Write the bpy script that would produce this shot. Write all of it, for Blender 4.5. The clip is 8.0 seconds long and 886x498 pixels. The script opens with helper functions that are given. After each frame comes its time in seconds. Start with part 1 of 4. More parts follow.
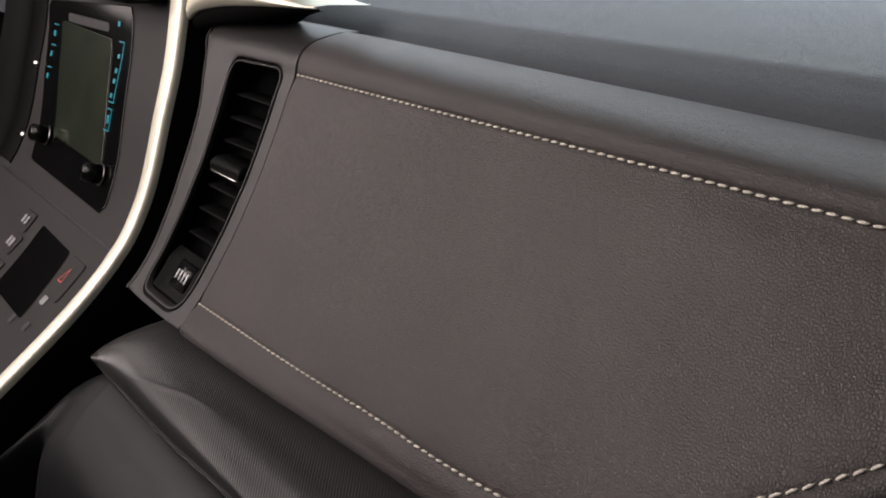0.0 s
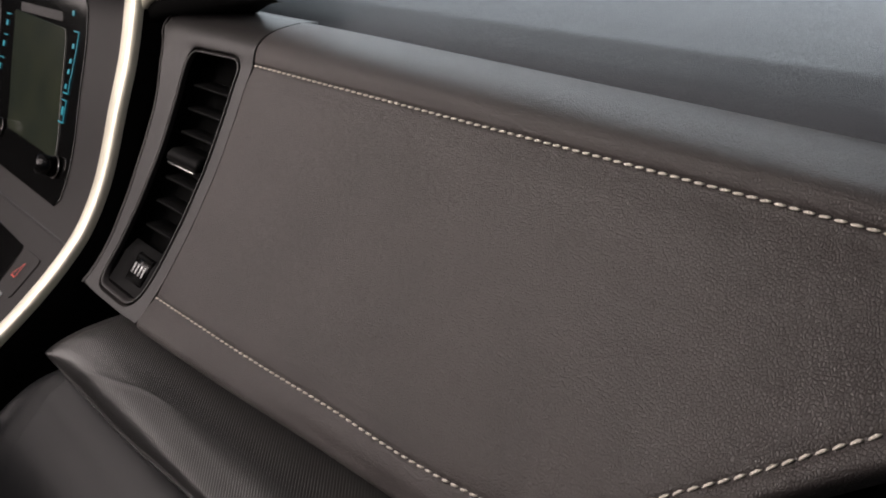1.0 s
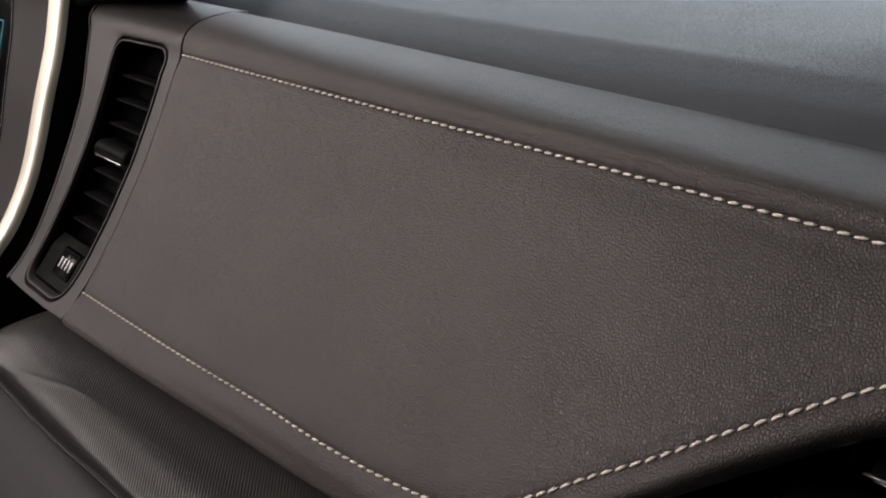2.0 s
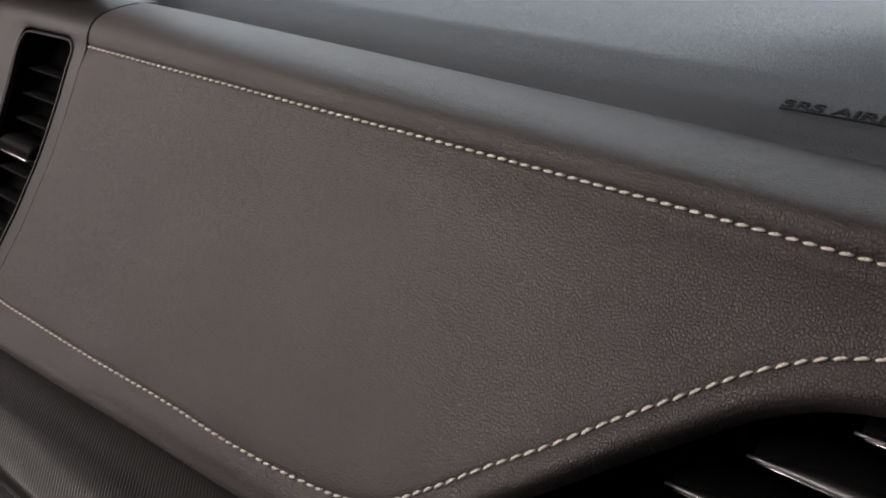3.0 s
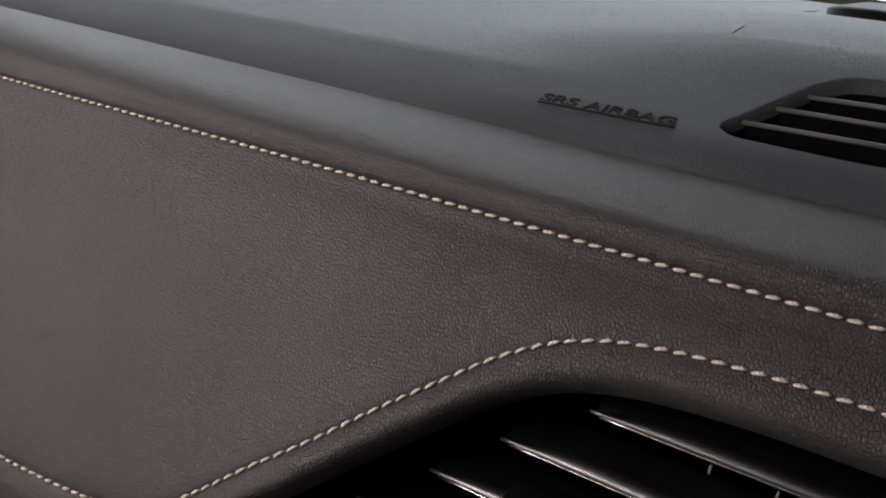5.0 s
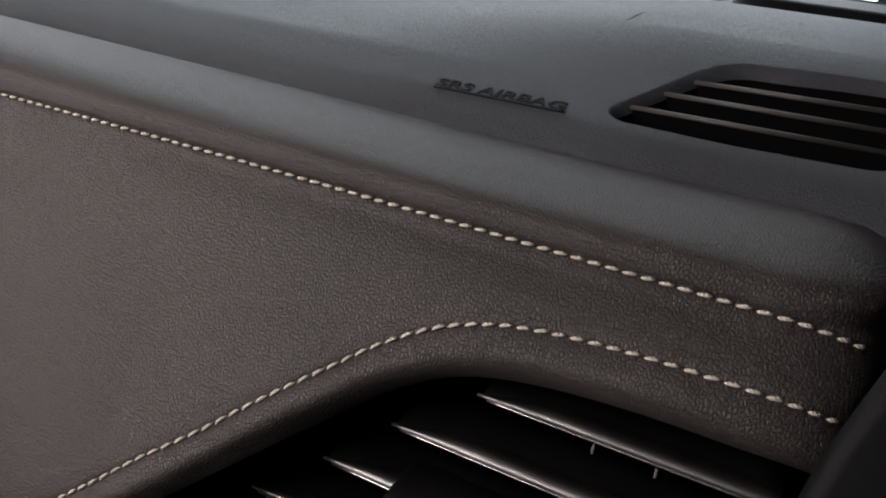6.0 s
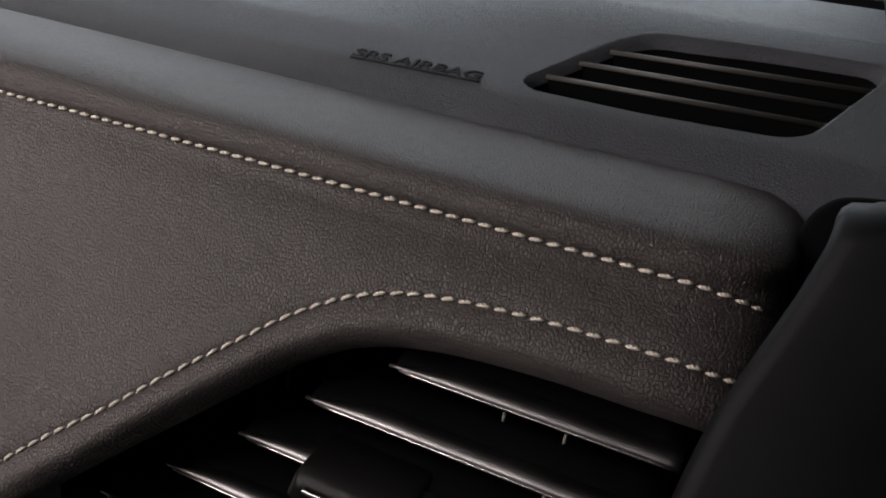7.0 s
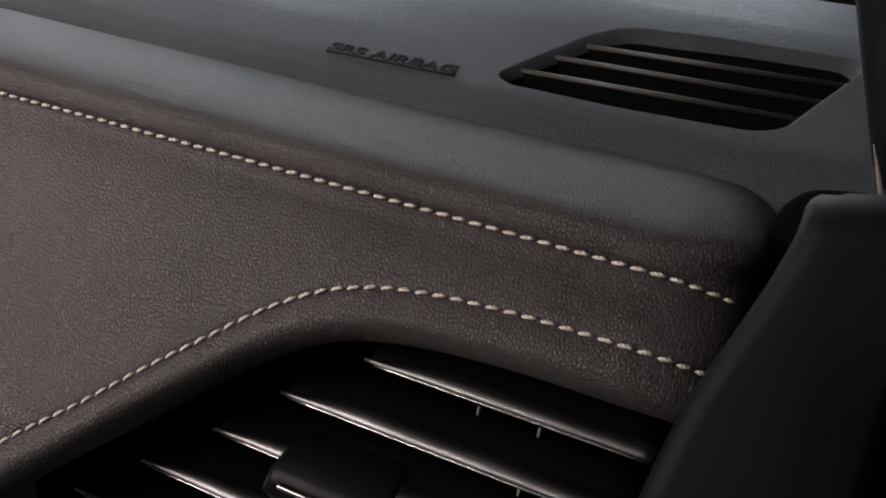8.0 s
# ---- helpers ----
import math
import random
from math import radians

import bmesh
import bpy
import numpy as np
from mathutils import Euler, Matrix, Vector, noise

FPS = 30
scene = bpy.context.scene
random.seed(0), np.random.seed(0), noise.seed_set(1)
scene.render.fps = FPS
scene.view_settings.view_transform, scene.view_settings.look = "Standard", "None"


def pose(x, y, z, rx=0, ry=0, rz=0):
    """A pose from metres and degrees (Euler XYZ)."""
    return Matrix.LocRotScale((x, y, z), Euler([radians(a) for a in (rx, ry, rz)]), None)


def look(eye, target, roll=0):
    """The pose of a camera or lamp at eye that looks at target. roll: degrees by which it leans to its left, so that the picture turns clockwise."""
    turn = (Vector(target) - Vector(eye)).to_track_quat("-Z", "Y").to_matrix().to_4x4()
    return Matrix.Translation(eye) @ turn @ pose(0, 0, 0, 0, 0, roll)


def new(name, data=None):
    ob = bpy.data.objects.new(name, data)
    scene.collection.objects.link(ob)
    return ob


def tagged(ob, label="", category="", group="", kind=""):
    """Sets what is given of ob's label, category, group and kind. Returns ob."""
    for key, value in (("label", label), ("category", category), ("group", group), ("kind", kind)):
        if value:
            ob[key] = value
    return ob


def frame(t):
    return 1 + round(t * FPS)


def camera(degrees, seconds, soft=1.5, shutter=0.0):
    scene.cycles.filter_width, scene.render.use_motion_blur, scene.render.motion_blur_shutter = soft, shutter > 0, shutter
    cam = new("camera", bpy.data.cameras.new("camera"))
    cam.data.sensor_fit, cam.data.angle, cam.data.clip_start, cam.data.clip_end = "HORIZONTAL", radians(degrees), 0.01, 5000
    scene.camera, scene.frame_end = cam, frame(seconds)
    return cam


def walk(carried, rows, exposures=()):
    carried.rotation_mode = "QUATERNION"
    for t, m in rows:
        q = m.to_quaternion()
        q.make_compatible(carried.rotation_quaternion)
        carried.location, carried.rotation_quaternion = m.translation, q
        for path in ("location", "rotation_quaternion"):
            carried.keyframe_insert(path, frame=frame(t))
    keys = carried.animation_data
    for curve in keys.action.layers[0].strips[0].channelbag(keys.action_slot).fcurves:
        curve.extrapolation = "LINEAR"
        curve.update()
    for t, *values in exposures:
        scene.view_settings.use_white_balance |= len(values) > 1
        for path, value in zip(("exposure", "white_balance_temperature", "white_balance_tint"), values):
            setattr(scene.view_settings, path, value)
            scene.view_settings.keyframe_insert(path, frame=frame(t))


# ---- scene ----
# ---- camera and its walk ----
cam = camera(57.55, 8.0, soft=1.9)
ROWS = [
    (0.0, 0.5185, -0.3179, 1.0900, 69.772, -2.847, 49.157),
    (0.5, 0.5205, -0.3179, 1.0893, 69.578, -3.100, 48.115),
    (1.0, 0.5221, -0.3140, 1.0895, 69.414, -3.427, 46.899),
    (1.5, 0.5268, -0.3094, 1.0878, 69.354, -3.843, 45.406),
    (3.0, 0.5479, -0.2870, 1.0876, 69.150, -4.652, 40.057),
    (3.5, 0.5564, -0.2812, 1.0886, 69.334, -5.104, 37.985),
    (4.0, 0.5654, -0.2737, 1.0897, 69.465, -5.487, 35.966),
    (4.5, 0.5762, -0.2656, 1.0913, 69.525, -5.785, 33.849),
    (6.0, 0.6054, -0.2469, 1.0920, 69.274, -6.814, 28.250),
    (6.5, 0.6153, -0.2413, 1.0892, 68.949, -7.033, 26.635),
    (7.0, 0.6216, -0.2383, 1.0876, 68.667, -7.272, 25.436),
    (7.5, 0.6251, -0.2363, 1.0868, 68.599, -7.417, 24.788),
    (8.0, 0.6257, -0.2363, 1.0866, 68.639, -7.479, 24.537),
]
walk(cam, [(t, pose(x, y, z, rx, ry, rz)) for t, x, y, z, rx, ry, rz in ROWS])

# ---- world and light ----
world = bpy.data.worlds.new("sky")
scene.world = world
world.use_nodes = True
wn = world.node_tree.nodes
sky = wn.new("ShaderNodeTexSky")
sky.sky_type, sky.sun_disc = "NISHITA", False
sky.sun_elevation, sky.sun_rotation = radians(40), radians(200)
wn["Background"].inputs["Strength"].default_value = 0.012
world.node_tree.links.new(sky.outputs["Color"], wn["Background"].inputs["Color"])


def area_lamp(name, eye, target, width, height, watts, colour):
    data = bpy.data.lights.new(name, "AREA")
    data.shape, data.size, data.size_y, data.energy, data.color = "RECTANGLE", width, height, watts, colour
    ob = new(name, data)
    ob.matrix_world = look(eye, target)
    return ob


sun = bpy.data.lights.new("sun", "SUN")
sun.energy, sun.angle, sun.color = 0.6, radians(15), (1, 0.95, 0.88)
new("sun", sun).matrix_world = look((-2, -6, 5), (0, 0, 1))
area_lamp("windscreen_daylight", (0.0, 0.50, 1.30), (0.12, 0.12, 1.02), 1.3, 0.36, 4.2, (0.86, 0.93, 1.0))
area_lamp("driver_window_daylight", (-1.02, -0.75, 1.27), (0.15, 0.0, 0.92), 1.0, 0.44, 3.0, (1.0, 0.865, 0.84))
# unseen fill lamp behind the camera, added to brighten the leather face
area_lamp("rear_side_fill", (-1.02, -1.65, 1.27), (0.32, 0.0, 0.93), 0.9, 0.42, 11.6, (1.0, 0.865, 0.84))
# unseen overhead fill lamp, added to light the panel and its roll
area_lamp("overhead_fill", (-0.30, -0.80, 1.47), (0.22, 0.0, 0.92), 1.0, 0.62, 7.0, (1.0, 0.865, 0.84))


# ---- materials ----
def material(name, base, rough=0.5, metal=0.0, grain=0.0, flat="", grain_size=0.001, vary=0.15, vary_size=0.06, emit=None, coat=0.0, specular=0.5, crease_shade=0.0, relief=0.35):
    """A surface with its grain (cells of grain_size metres) and a broad, soft variation of tone."""
    m = bpy.data.materials.new(name)
    m.use_nodes = True
    nt = m.node_tree
    n, l = nt.nodes, nt.links
    b = n["Principled BSDF"]
    b.inputs["Base Color"].default_value = (*base, 1)
    b.inputs["Roughness"].default_value, b.inputs["Metallic"].default_value = rough, metal
    b.inputs["Coat Weight"].default_value = coat
    b.inputs["Specular IOR Level"].default_value = specular
    tc = n.new("ShaderNodeTexCoord")
    if vary:
        broad = n.new("ShaderNodeTexNoise")
        broad.inputs["Scale"].default_value, broad.inputs["Detail"].default_value = 1 / vary_size, 6
        l.new(tc.outputs["Object"], broad.inputs["Vector"])
        ramp = n.new("ShaderNodeMapRange")
        ramp.inputs[1].default_value, ramp.inputs[2].default_value = 0.3, 0.7
        ramp.inputs[3].default_value, ramp.inputs[4].default_value = 1 - vary, 1 + vary
        l.new(broad.outputs["Fac"], ramp.inputs[0])
        mix = n.new("ShaderNodeVectorMath")
        mix.operation = "SCALE"
        mix.inputs[0].default_value = base
        l.new(ramp.outputs[0], mix.inputs["Scale"])
        l.new(mix.outputs[0], b.inputs["Base Color"])
        rr = n.new("ShaderNodeMapRange")
        rr.inputs[3].default_value, rr.inputs[4].default_value = rough * (1 - 0.4 * vary), min(1, rough * (1 + 0.6 * vary))
        l.new(broad.outputs["Fac"], rr.inputs[0])
        l.new(rr.outputs[0], b.inputs["Roughness"])
    if grain:
        sheet = tc.outputs["UV"] if flat == "uv" else tc.outputs["Object"]
        if flat:
            # the hide is drawn a little longer up the panel than along it
            stretch = n.new("ShaderNodeVectorMath")
            stretch.operation = "MULTIPLY"
            stretch.inputs[1].default_value = (1.12, 0.82, 1)
            l.new(sheet, stretch.inputs[0])
            sheet = stretch.outputs[0]
        dims = "2D" if flat else "3D"
        warp = n.new("ShaderNodeTexNoise")
        warp.noise_dimensions = dims
        warp.inputs["Scale"].default_value, warp.inputs["Detail"].default_value = 0.55 / grain_size, 3
        l.new(sheet, warp.inputs["Vector"])
        add = n.new("ShaderNodeVectorMath")
        add.operation = "MULTIPLY_ADD"
        add.inputs[1].default_value = (grain_size * 0.6,) * 3
        l.new(warp.outputs["Color"], add.inputs[0])
        l.new(sheet, add.inputs[2])
        cells = n.new("ShaderNodeTexVoronoi")
        cells.voronoi_dimensions = dims
        cells.feature = "DISTANCE_TO_EDGE"
        cells.inputs["Scale"].default_value = 1 / grain_size
        l.new(add.outputs[0], cells.inputs["Vector"])
        groove = n.new("ShaderNodeMapRange")
        groove.interpolation_type = "SMOOTHSTEP"
        groove.inputs[1].default_value, groove.inputs[2].default_value = 0.0, 0.12
        groove.inputs[4].default_value = 0.75
        l.new(cells.outputs["Distance"], groove.inputs[0])
        if crease_shade and vary:
            # shade in the creases is painted in: darker colour and weaker specular
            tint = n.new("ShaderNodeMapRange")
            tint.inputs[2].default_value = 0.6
            tint.inputs[3].default_value = 1 - crease_shade
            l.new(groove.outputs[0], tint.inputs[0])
            shaded = n.new("ShaderNodeVectorMath")
            shaded.operation = "SCALE"
            l.new(mix.outputs[0], shaded.inputs[0])
            l.new(tint.outputs[0], shaded.inputs["Scale"])
            l.new(shaded.outputs[0], b.inputs["Base Color"])
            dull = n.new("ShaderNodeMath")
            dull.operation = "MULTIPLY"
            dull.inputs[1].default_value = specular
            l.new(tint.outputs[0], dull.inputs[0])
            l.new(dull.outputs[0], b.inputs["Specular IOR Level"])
        # creases fade in and out over the hide
        fade = n.new("ShaderNodeTexNoise")
        fade.noise_dimensions = dims
        fade.inputs["Scale"].default_value, fade.inputs["Detail"].default_value = 0.3 / grain_size, 2
        l.new(sheet, fade.inputs["Vector"])
        depth = n.new("ShaderNodeMapRange")
        depth.inputs[1].default_value, depth.inputs[2].default_value = 0.38, 0.62
        depth.inputs[3].default_value, depth.inputs[4].default_value = 0.4, 1.05
        l.new(fade.outputs["Fac"], depth.inputs[0])
        crease = n.new("ShaderNodeMath")
        crease.operation = "MULTIPLY"
        l.new(groove.outputs[0], crease.inputs[0])
        l.new(depth.outputs[0], crease.inputs[1])
        level = n.new("ShaderNodeMath")
        level.operation = "SUBTRACT"
        l.new(crease.outputs[0], level.inputs[0])
        l.new(depth.outputs[0], level.inputs[1])
        fine = n.new("ShaderNodeTexNoise")
        fine.noise_dimensions = dims
        fine.inputs["Scale"].default_value, fine.inputs["Detail"].default_value = 1.5 / grain_size, 4
        l.new(sheet, fine.inputs["Vector"])
        # finer creases that cross the large cells
        small = n.new("ShaderNodeTexVoronoi")
        small.voronoi_dimensions = dims
        small.feature = "DISTANCE_TO_EDGE"
        small.inputs["Scale"].default_value = 2.3 / grain_size
        l.new(add.outputs[0], small.inputs["Vector"])
        nick = n.new("ShaderNodeMapRange")
        nick.interpolation_type = "SMOOTHSTEP"
        nick.inputs[2].default_value, nick.inputs[4].default_value = 0.2, 0.12
        l.new(small.outputs["Distance"], nick.inputs[0])
        total = n.new("ShaderNodeMath")
        total.operation = "MULTIPLY_ADD"
        total.inputs[1].default_value = 0.10
        l.new(fine.outputs["Fac"], total.inputs[0])
        dome = n.new("ShaderNodeMath")
        dome.operation = "MULTIPLY_ADD"
        dome.inputs[1].default_value = 0.5
        l.new(cells.outputs["Distance"], dome.inputs[0])
        l.new(level.outputs[0], dome.inputs[2])
        both = n.new("ShaderNodeMath")
        l.new(dome.outputs[0], both.inputs[0])
        l.new(nick.outputs[0], both.inputs[1])
        l.new(both.outputs[0], total.inputs[2])
        bump = n.new("ShaderNodeBump")
        bump.inputs["Strength"].default_value, bump.inputs["Distance"].default_value = grain, grain_size * relief
        l.new(total.outputs[0], bump.inputs["Height"])
        l.new(bump.outputs["Normal"], b.inputs["Normal"])
    if emit:
        b.inputs["Emission Color"].default_value, b.inputs["Emission Strength"].default_value = (*emit[0], 1), emit[1]
    return m


LEATHER = material("leather_charcoal", (0.060, 0.0518, 0.0490), 0.40, grain=0.9, grain_size=0.0015, vary=0.14, flat="uv", crease_shade=0.2, specular=0.62, relief=0.42)
PAD = material("grained_plastic", (0.066, 0.071, 0.080), 0.55, grain=0.75, grain_size=0.0013, vary=0.12, specular=0.30, crease_shade=0.12)
BEZEL = material("bezel_plastic", (0.020, 0.0185, 0.018), 0.40, grain=0.15, grain_size=0.0006, vary=0.10, specular=0.34)
BLACK = material("black_plastic", (0.012, 0.012, 0.012), 0.42, grain=0.2, grain_size=0.0007, vary=0.2)
GLOSS = material("gloss_black", (0.005, 0.005, 0.005), 0.14, vary=0.2, specular=0.3)
# grey metal stands for the sheen along the slat tops
SLAT_SHEEN = material("slat_sheen_grey", (0.25, 0.245, 0.245), 0.38, 1.0, vary=0.2, vary_size=0.03)
CHROME = material("chrome", (0.70, 0.68, 0.65), 0.24, 1.0, vary=0.2, vary_size=0.02)
SATIN = material("satin_silver", (0.68, 0.66, 0.55), 0.46, 0.85, grain=0.05, grain_size=0.0004, vary=0.12)
CHEEK = material("dull_dark_plastic", (0.005, 0.005, 0.005), 0.7, grain=0.2, grain_size=0.0009, vary=0.15, specular=0.06)
SCREEN = material("screen_glass", (0.004, 0.004, 0.004), 0.09, vary=0.1, specular=0.16)
FASCIA = material("grey_fascia", (0.0235, 0.022, 0.0214), 0.55, grain=0.12, grain_size=0.0006, vary=0.08, specular=0.2)
TRIM = material("door_trim_plastic", (0.0055, 0.0062, 0.0070), 0.55, grain=0.2, grain_size=0.0009, vary=0.15, specular=0.14)
CONSOLE = material("console_plastic", (0.0090, 0.0095, 0.0101), 0.40, grain=0.2, grain_size=0.0009, vary=0.2, vary_size=0.09, specular=0.22)
# near-black for ducts, and painted in for deep shade in gaps
VOID = material("duct_and_shade_black", (0.004, 0.004, 0.004), 0.85, vary=0.2, specular=0.03)
CLOTH = material("roof_lining", (0.45, 0.44, 0.42), 0.95, grain=0.3, grain_size=0.002, vary=0.1)
CARPET = material("carpet", (0.03, 0.03, 0.03), 0.95, grain=0.5, grain_size=0.004, vary=0.2)
SLAT_BLACK = material("slat_black", (0.006, 0.006, 0.006), 0.35, vary=0.2, specular=0.12)
# lighter colour for the lit top edges of the demister slats
SLAT = material("lit_slat_plastic", (0.05, 0.048, 0.042), 0.42, vary=0.15)
FIN = material("fin_plastic", (0.0035, 0.0035, 0.0035), 0.5, vary=0.2, specular=0.05)
TIP = material("vane_tip", (0.2, 0.19, 0.17), 0.5, vary=0.1)
RIB = material("pale_ridge", (0.8, 0.8, 0.8), 0.35, vary=0.1)
INK = material("dark_print", (0.007, 0.007, 0.008), 0.6, vary=0.1, specular=0.15)
WHITE_PRINT = material("white_print", (0.28, 0.28, 0.28), 0.5, vary=0.1)
# a faint glow is added to the red of the warning triangle
RED_PRINT = material("red_glow_print", (0.55, 0.07, 0.05), 0.5, vary=0.1, emit=((1, 0.15, 0.1), 0.15))
CYAN = material("lit_cyan_icon", (0.02, 0.2, 0.25), 0.3, vary=0, emit=((0.03, 0.42, 0.60), 0.14))


def thread_material():
    m = material("stitching_thread", (0.76, 0.70, 0.61), 0.6, vary=0.15, vary_size=0.03)
    n, l = m.node_tree.nodes, m.node_tree.links
    tc = n.new("ShaderNodeTexCoord")
    wave = n.new("ShaderNodeTexWave")
    wave.bands_direction = "DIAGONAL"
    wave.inputs["Scale"].default_value = 420
    l.new(tc.outputs["Object"], wave.inputs["Vector"])
    bump = n.new("ShaderNodeBump")
    bump.inputs["Strength"].default_value, bump.inputs["Distance"].default_value = 0.7, 0.0003
    l.new(wave.outputs["Fac"], bump.inputs["Height"])
    l.new(bump.outputs["Normal"], n["Principled BSDF"].inputs["Normal"])
    return m


def map_material():
    m = material("lit_map_display", (0.01, 0.012, 0.01), 0.12, vary=0)
    n, l = m.node_tree.nodes, m.node_tree.links
    tc = n.new("ShaderNodeTexCoord")
    patches = n.new("ShaderNodeTexNoise")
    patches.inputs["Scale"].default_value, patches.inputs["Detail"].default_value = 16, 3
    l.new(tc.outputs["Object"], patches.inputs["Vector"])
    ramp = n.new("ShaderNodeValToRGB")
    ramp.color_ramp.elements[0].position, ramp.color_ramp.elements[0].color = 0.3, (0.035, 0.045, 0.030, 1)
    ramp.color_ramp.elements[1].position, ramp.color_ramp.elements[1].color = 0.7, (0.10, 0.10, 0.055, 1)
    l.new(patches.outputs["Fac"], ramp.inputs[0])
    b = n["Principled BSDF"]
    l.new(ramp.outputs[0], b.inputs["Emission Color"])
    b.inputs["Emission Strength"].default_value = 0.2
    return m


# pale beige stands for light in the door gap
LIT_SLIVER = material("lit_sliver_beige", (0.22, 0.19, 0.13), 0.6, vary=0.1)
THREAD, MAP = thread_material(), map_material()
RIBBED = material("ribbed_dark_trim", (0.034, 0.0332, 0.0322), 0.28, vary=0.04, specular=0.66)


def glass_material():
    m = bpy.data.materials.new("clear_glass")
    m.use_nodes = True
    b = m.node_tree.nodes["Principled BSDF"]
    b.inputs["Base Color"].default_value = (0.95, 0.97, 0.97, 1)
    b.inputs["Roughness"].default_value, b.inputs["Transmission Weight"].default_value, b.inputs["IOR"].default_value = 0.02, 1.0, 1.45
    return m


GLASS = glass_material()


# ---- mesh helpers ----
def thing(name, at, label, category, group="", kind=""):
    ob = new(name)
    ob.location = at
    ob.empty_display_size = 0.02
    return tagged(ob, label, category, group, kind)


def base_of(ob):
    p = Vector((0, 0, 0))
    while ob:
        p += ob.location
        ob = ob.parent
    return p


def part(name, bm, mat, parent=None, label="", smooth=True, facing=None):
    me = bpy.data.meshes.new(name)
    bmesh.ops.recalc_face_normals(bm, faces=bm.faces)
    if facing and facing.z == 1:
        bmesh.ops.reverse_faces(bm, faces=[f for f in bm.faces if f.normal.z < 0])
    elif facing and sum(f.normal.dot(facing) * f.calc_area() for f in bm.faces) < 0:
        bmesh.ops.reverse_faces(bm, faces=bm.faces)
    bm.to_mesh(me)
    bm.free()
    for p in me.polygons:
        p.use_smooth = smooth
    me.materials.append(mat)
    ob = new(name, me)
    if parent:
        ob.parent = parent
        ob.matrix_parent_inverse = Matrix.Identity(4) if parent.data else Matrix.Translation(-base_of(parent))
    if label:
        tagged(ob, label)
    return ob


def grid(rows, close_u=False, close_v=False):
    """A quad sheet from rows of points."""
    bm = bmesh.new()
    vs = [[bm.verts.new(p) for p in row] for row in rows]
    uv = bm.loops.layers.uv.new("sheet")
    place = {}
    for row, points in zip(vs, rows):
        run = 0.0
        for k, v in enumerate(row):
            run += (Vector(points[k]) - Vector(points[k - 1])).length if k else 0
            place[v] = (points[k][0], run)
    nu, nv = len(vs), len(vs[0])
    for i in range(nu if close_u else nu - 1):
        for j in range(nv if close_v else nv - 1):
            quad = [vs[i][j], vs[(i + 1) % nu][j], vs[(i + 1) % nu][(j + 1) % nv], vs[i][(j + 1) % nv]]
            for loop in bm.faces.new(quad).loops:
                loop[uv].uv = place[loop.vert]
    return bm


def solid(rows):
    """A closed body lofted through rows, each a closed ring of points, with both ends capped."""
    bm = grid(rows, close_v=True)
    bm.verts.ensure_lookup_table()
    n = len(rows[0])
    bm.faces.new(bm.verts[:n])
    bm.faces.new(list(reversed(bm.verts[-n:])))
    return bm


def box(x0, x1, y0, y1, z0, z1, bevel=0.0, segments=2):
    bm = bmesh.new()
    bmesh.ops.create_cube(bm, size=1, matrix=Matrix.Translation(((x0 + x1) / 2, (y0 + y1) / 2, (z0 + z1) / 2)) @ Matrix.Diagonal((x1 - x0, y1 - y0, z1 - z0, 1)))
    if bevel:
        bmesh.ops.bevel(bm, geom=bm.edges[:], offset=bevel, segments=segments, affect="EDGES", profile=0.5)
    return bm


def pchip(xs, ys):
    """A smooth curve through knots that never overshoots."""
    h = [b - a for a, b in zip(xs, xs[1:])]
    d = [(b - a) / k for a, b, k in zip(ys, ys[1:], h)]
    m = [d[0]] + [0 if p * q <= 0 else 2 * p * q / (p + q) for p, q in zip(d, d[1:])] + [d[-1]]

    def at(x):
        if x <= xs[0]:
            return ys[0] + m[0] * (x - xs[0])
        if x >= xs[-1]:
            return ys[-1] + m[-1] * (x - xs[-1])
        i = max(k for k in range(len(h)) if xs[k] <= x)
        t = (x - xs[i]) / h[i]
        return (ys[i] * (1 + 2 * t) * (1 - t) ** 2 + h[i] * m[i] * t * (1 - t) ** 2 + ys[i + 1] * t * t * (3 - 2 * t) + h[i] * m[i + 1] * t * t * (t - 1))

    return at


def ease(a, b, x):
    t = min(1, max(0, (x - a) / (b - a)))
    return t * t * (3 - 2 * t)


def span(a, b, n):
    return [a + (b - a) * i / (n - 1) for i in range(n)]


def rounded_polygon(points, radius, n=8):
    """A closed outline in the plane with its corners rounded."""
    out = []
    for i, p in enumerate(points):
        p, a, b = Vector(p), Vector(points[i - 1]), Vector(points[(i + 1) % len(points)])
        r = radius[i] if isinstance(radius, (list, tuple)) else radius
        u, v = (a - p).normalized(), (b - p).normalized()
        for t in span(0, 1, n):
            q0, q1 = p + u * r, p + v * r
            out.append(((1 - t) ** 2 * q0 + 2 * t * (1 - t) * p + t * t * q1)[:])
    return out


def resample(points, n):
    """n points spread evenly round a closed outline."""
    pts = [Vector(p) for p in points]
    pts.append(pts[0])
    lengths = [0]
    for a, b in zip(pts, pts[1:]):
        lengths.append(lengths[-1] + (b - a).length)
    out, k = [], 0
    for i in range(n):
        s = lengths[-1] * i / n
        while lengths[k + 1] < s:
            k += 1
        f = (s - lengths[k]) / max(1e-9, lengths[k + 1] - lengths[k])
        out.append(pts[k].lerp(pts[k + 1], f))
    return out


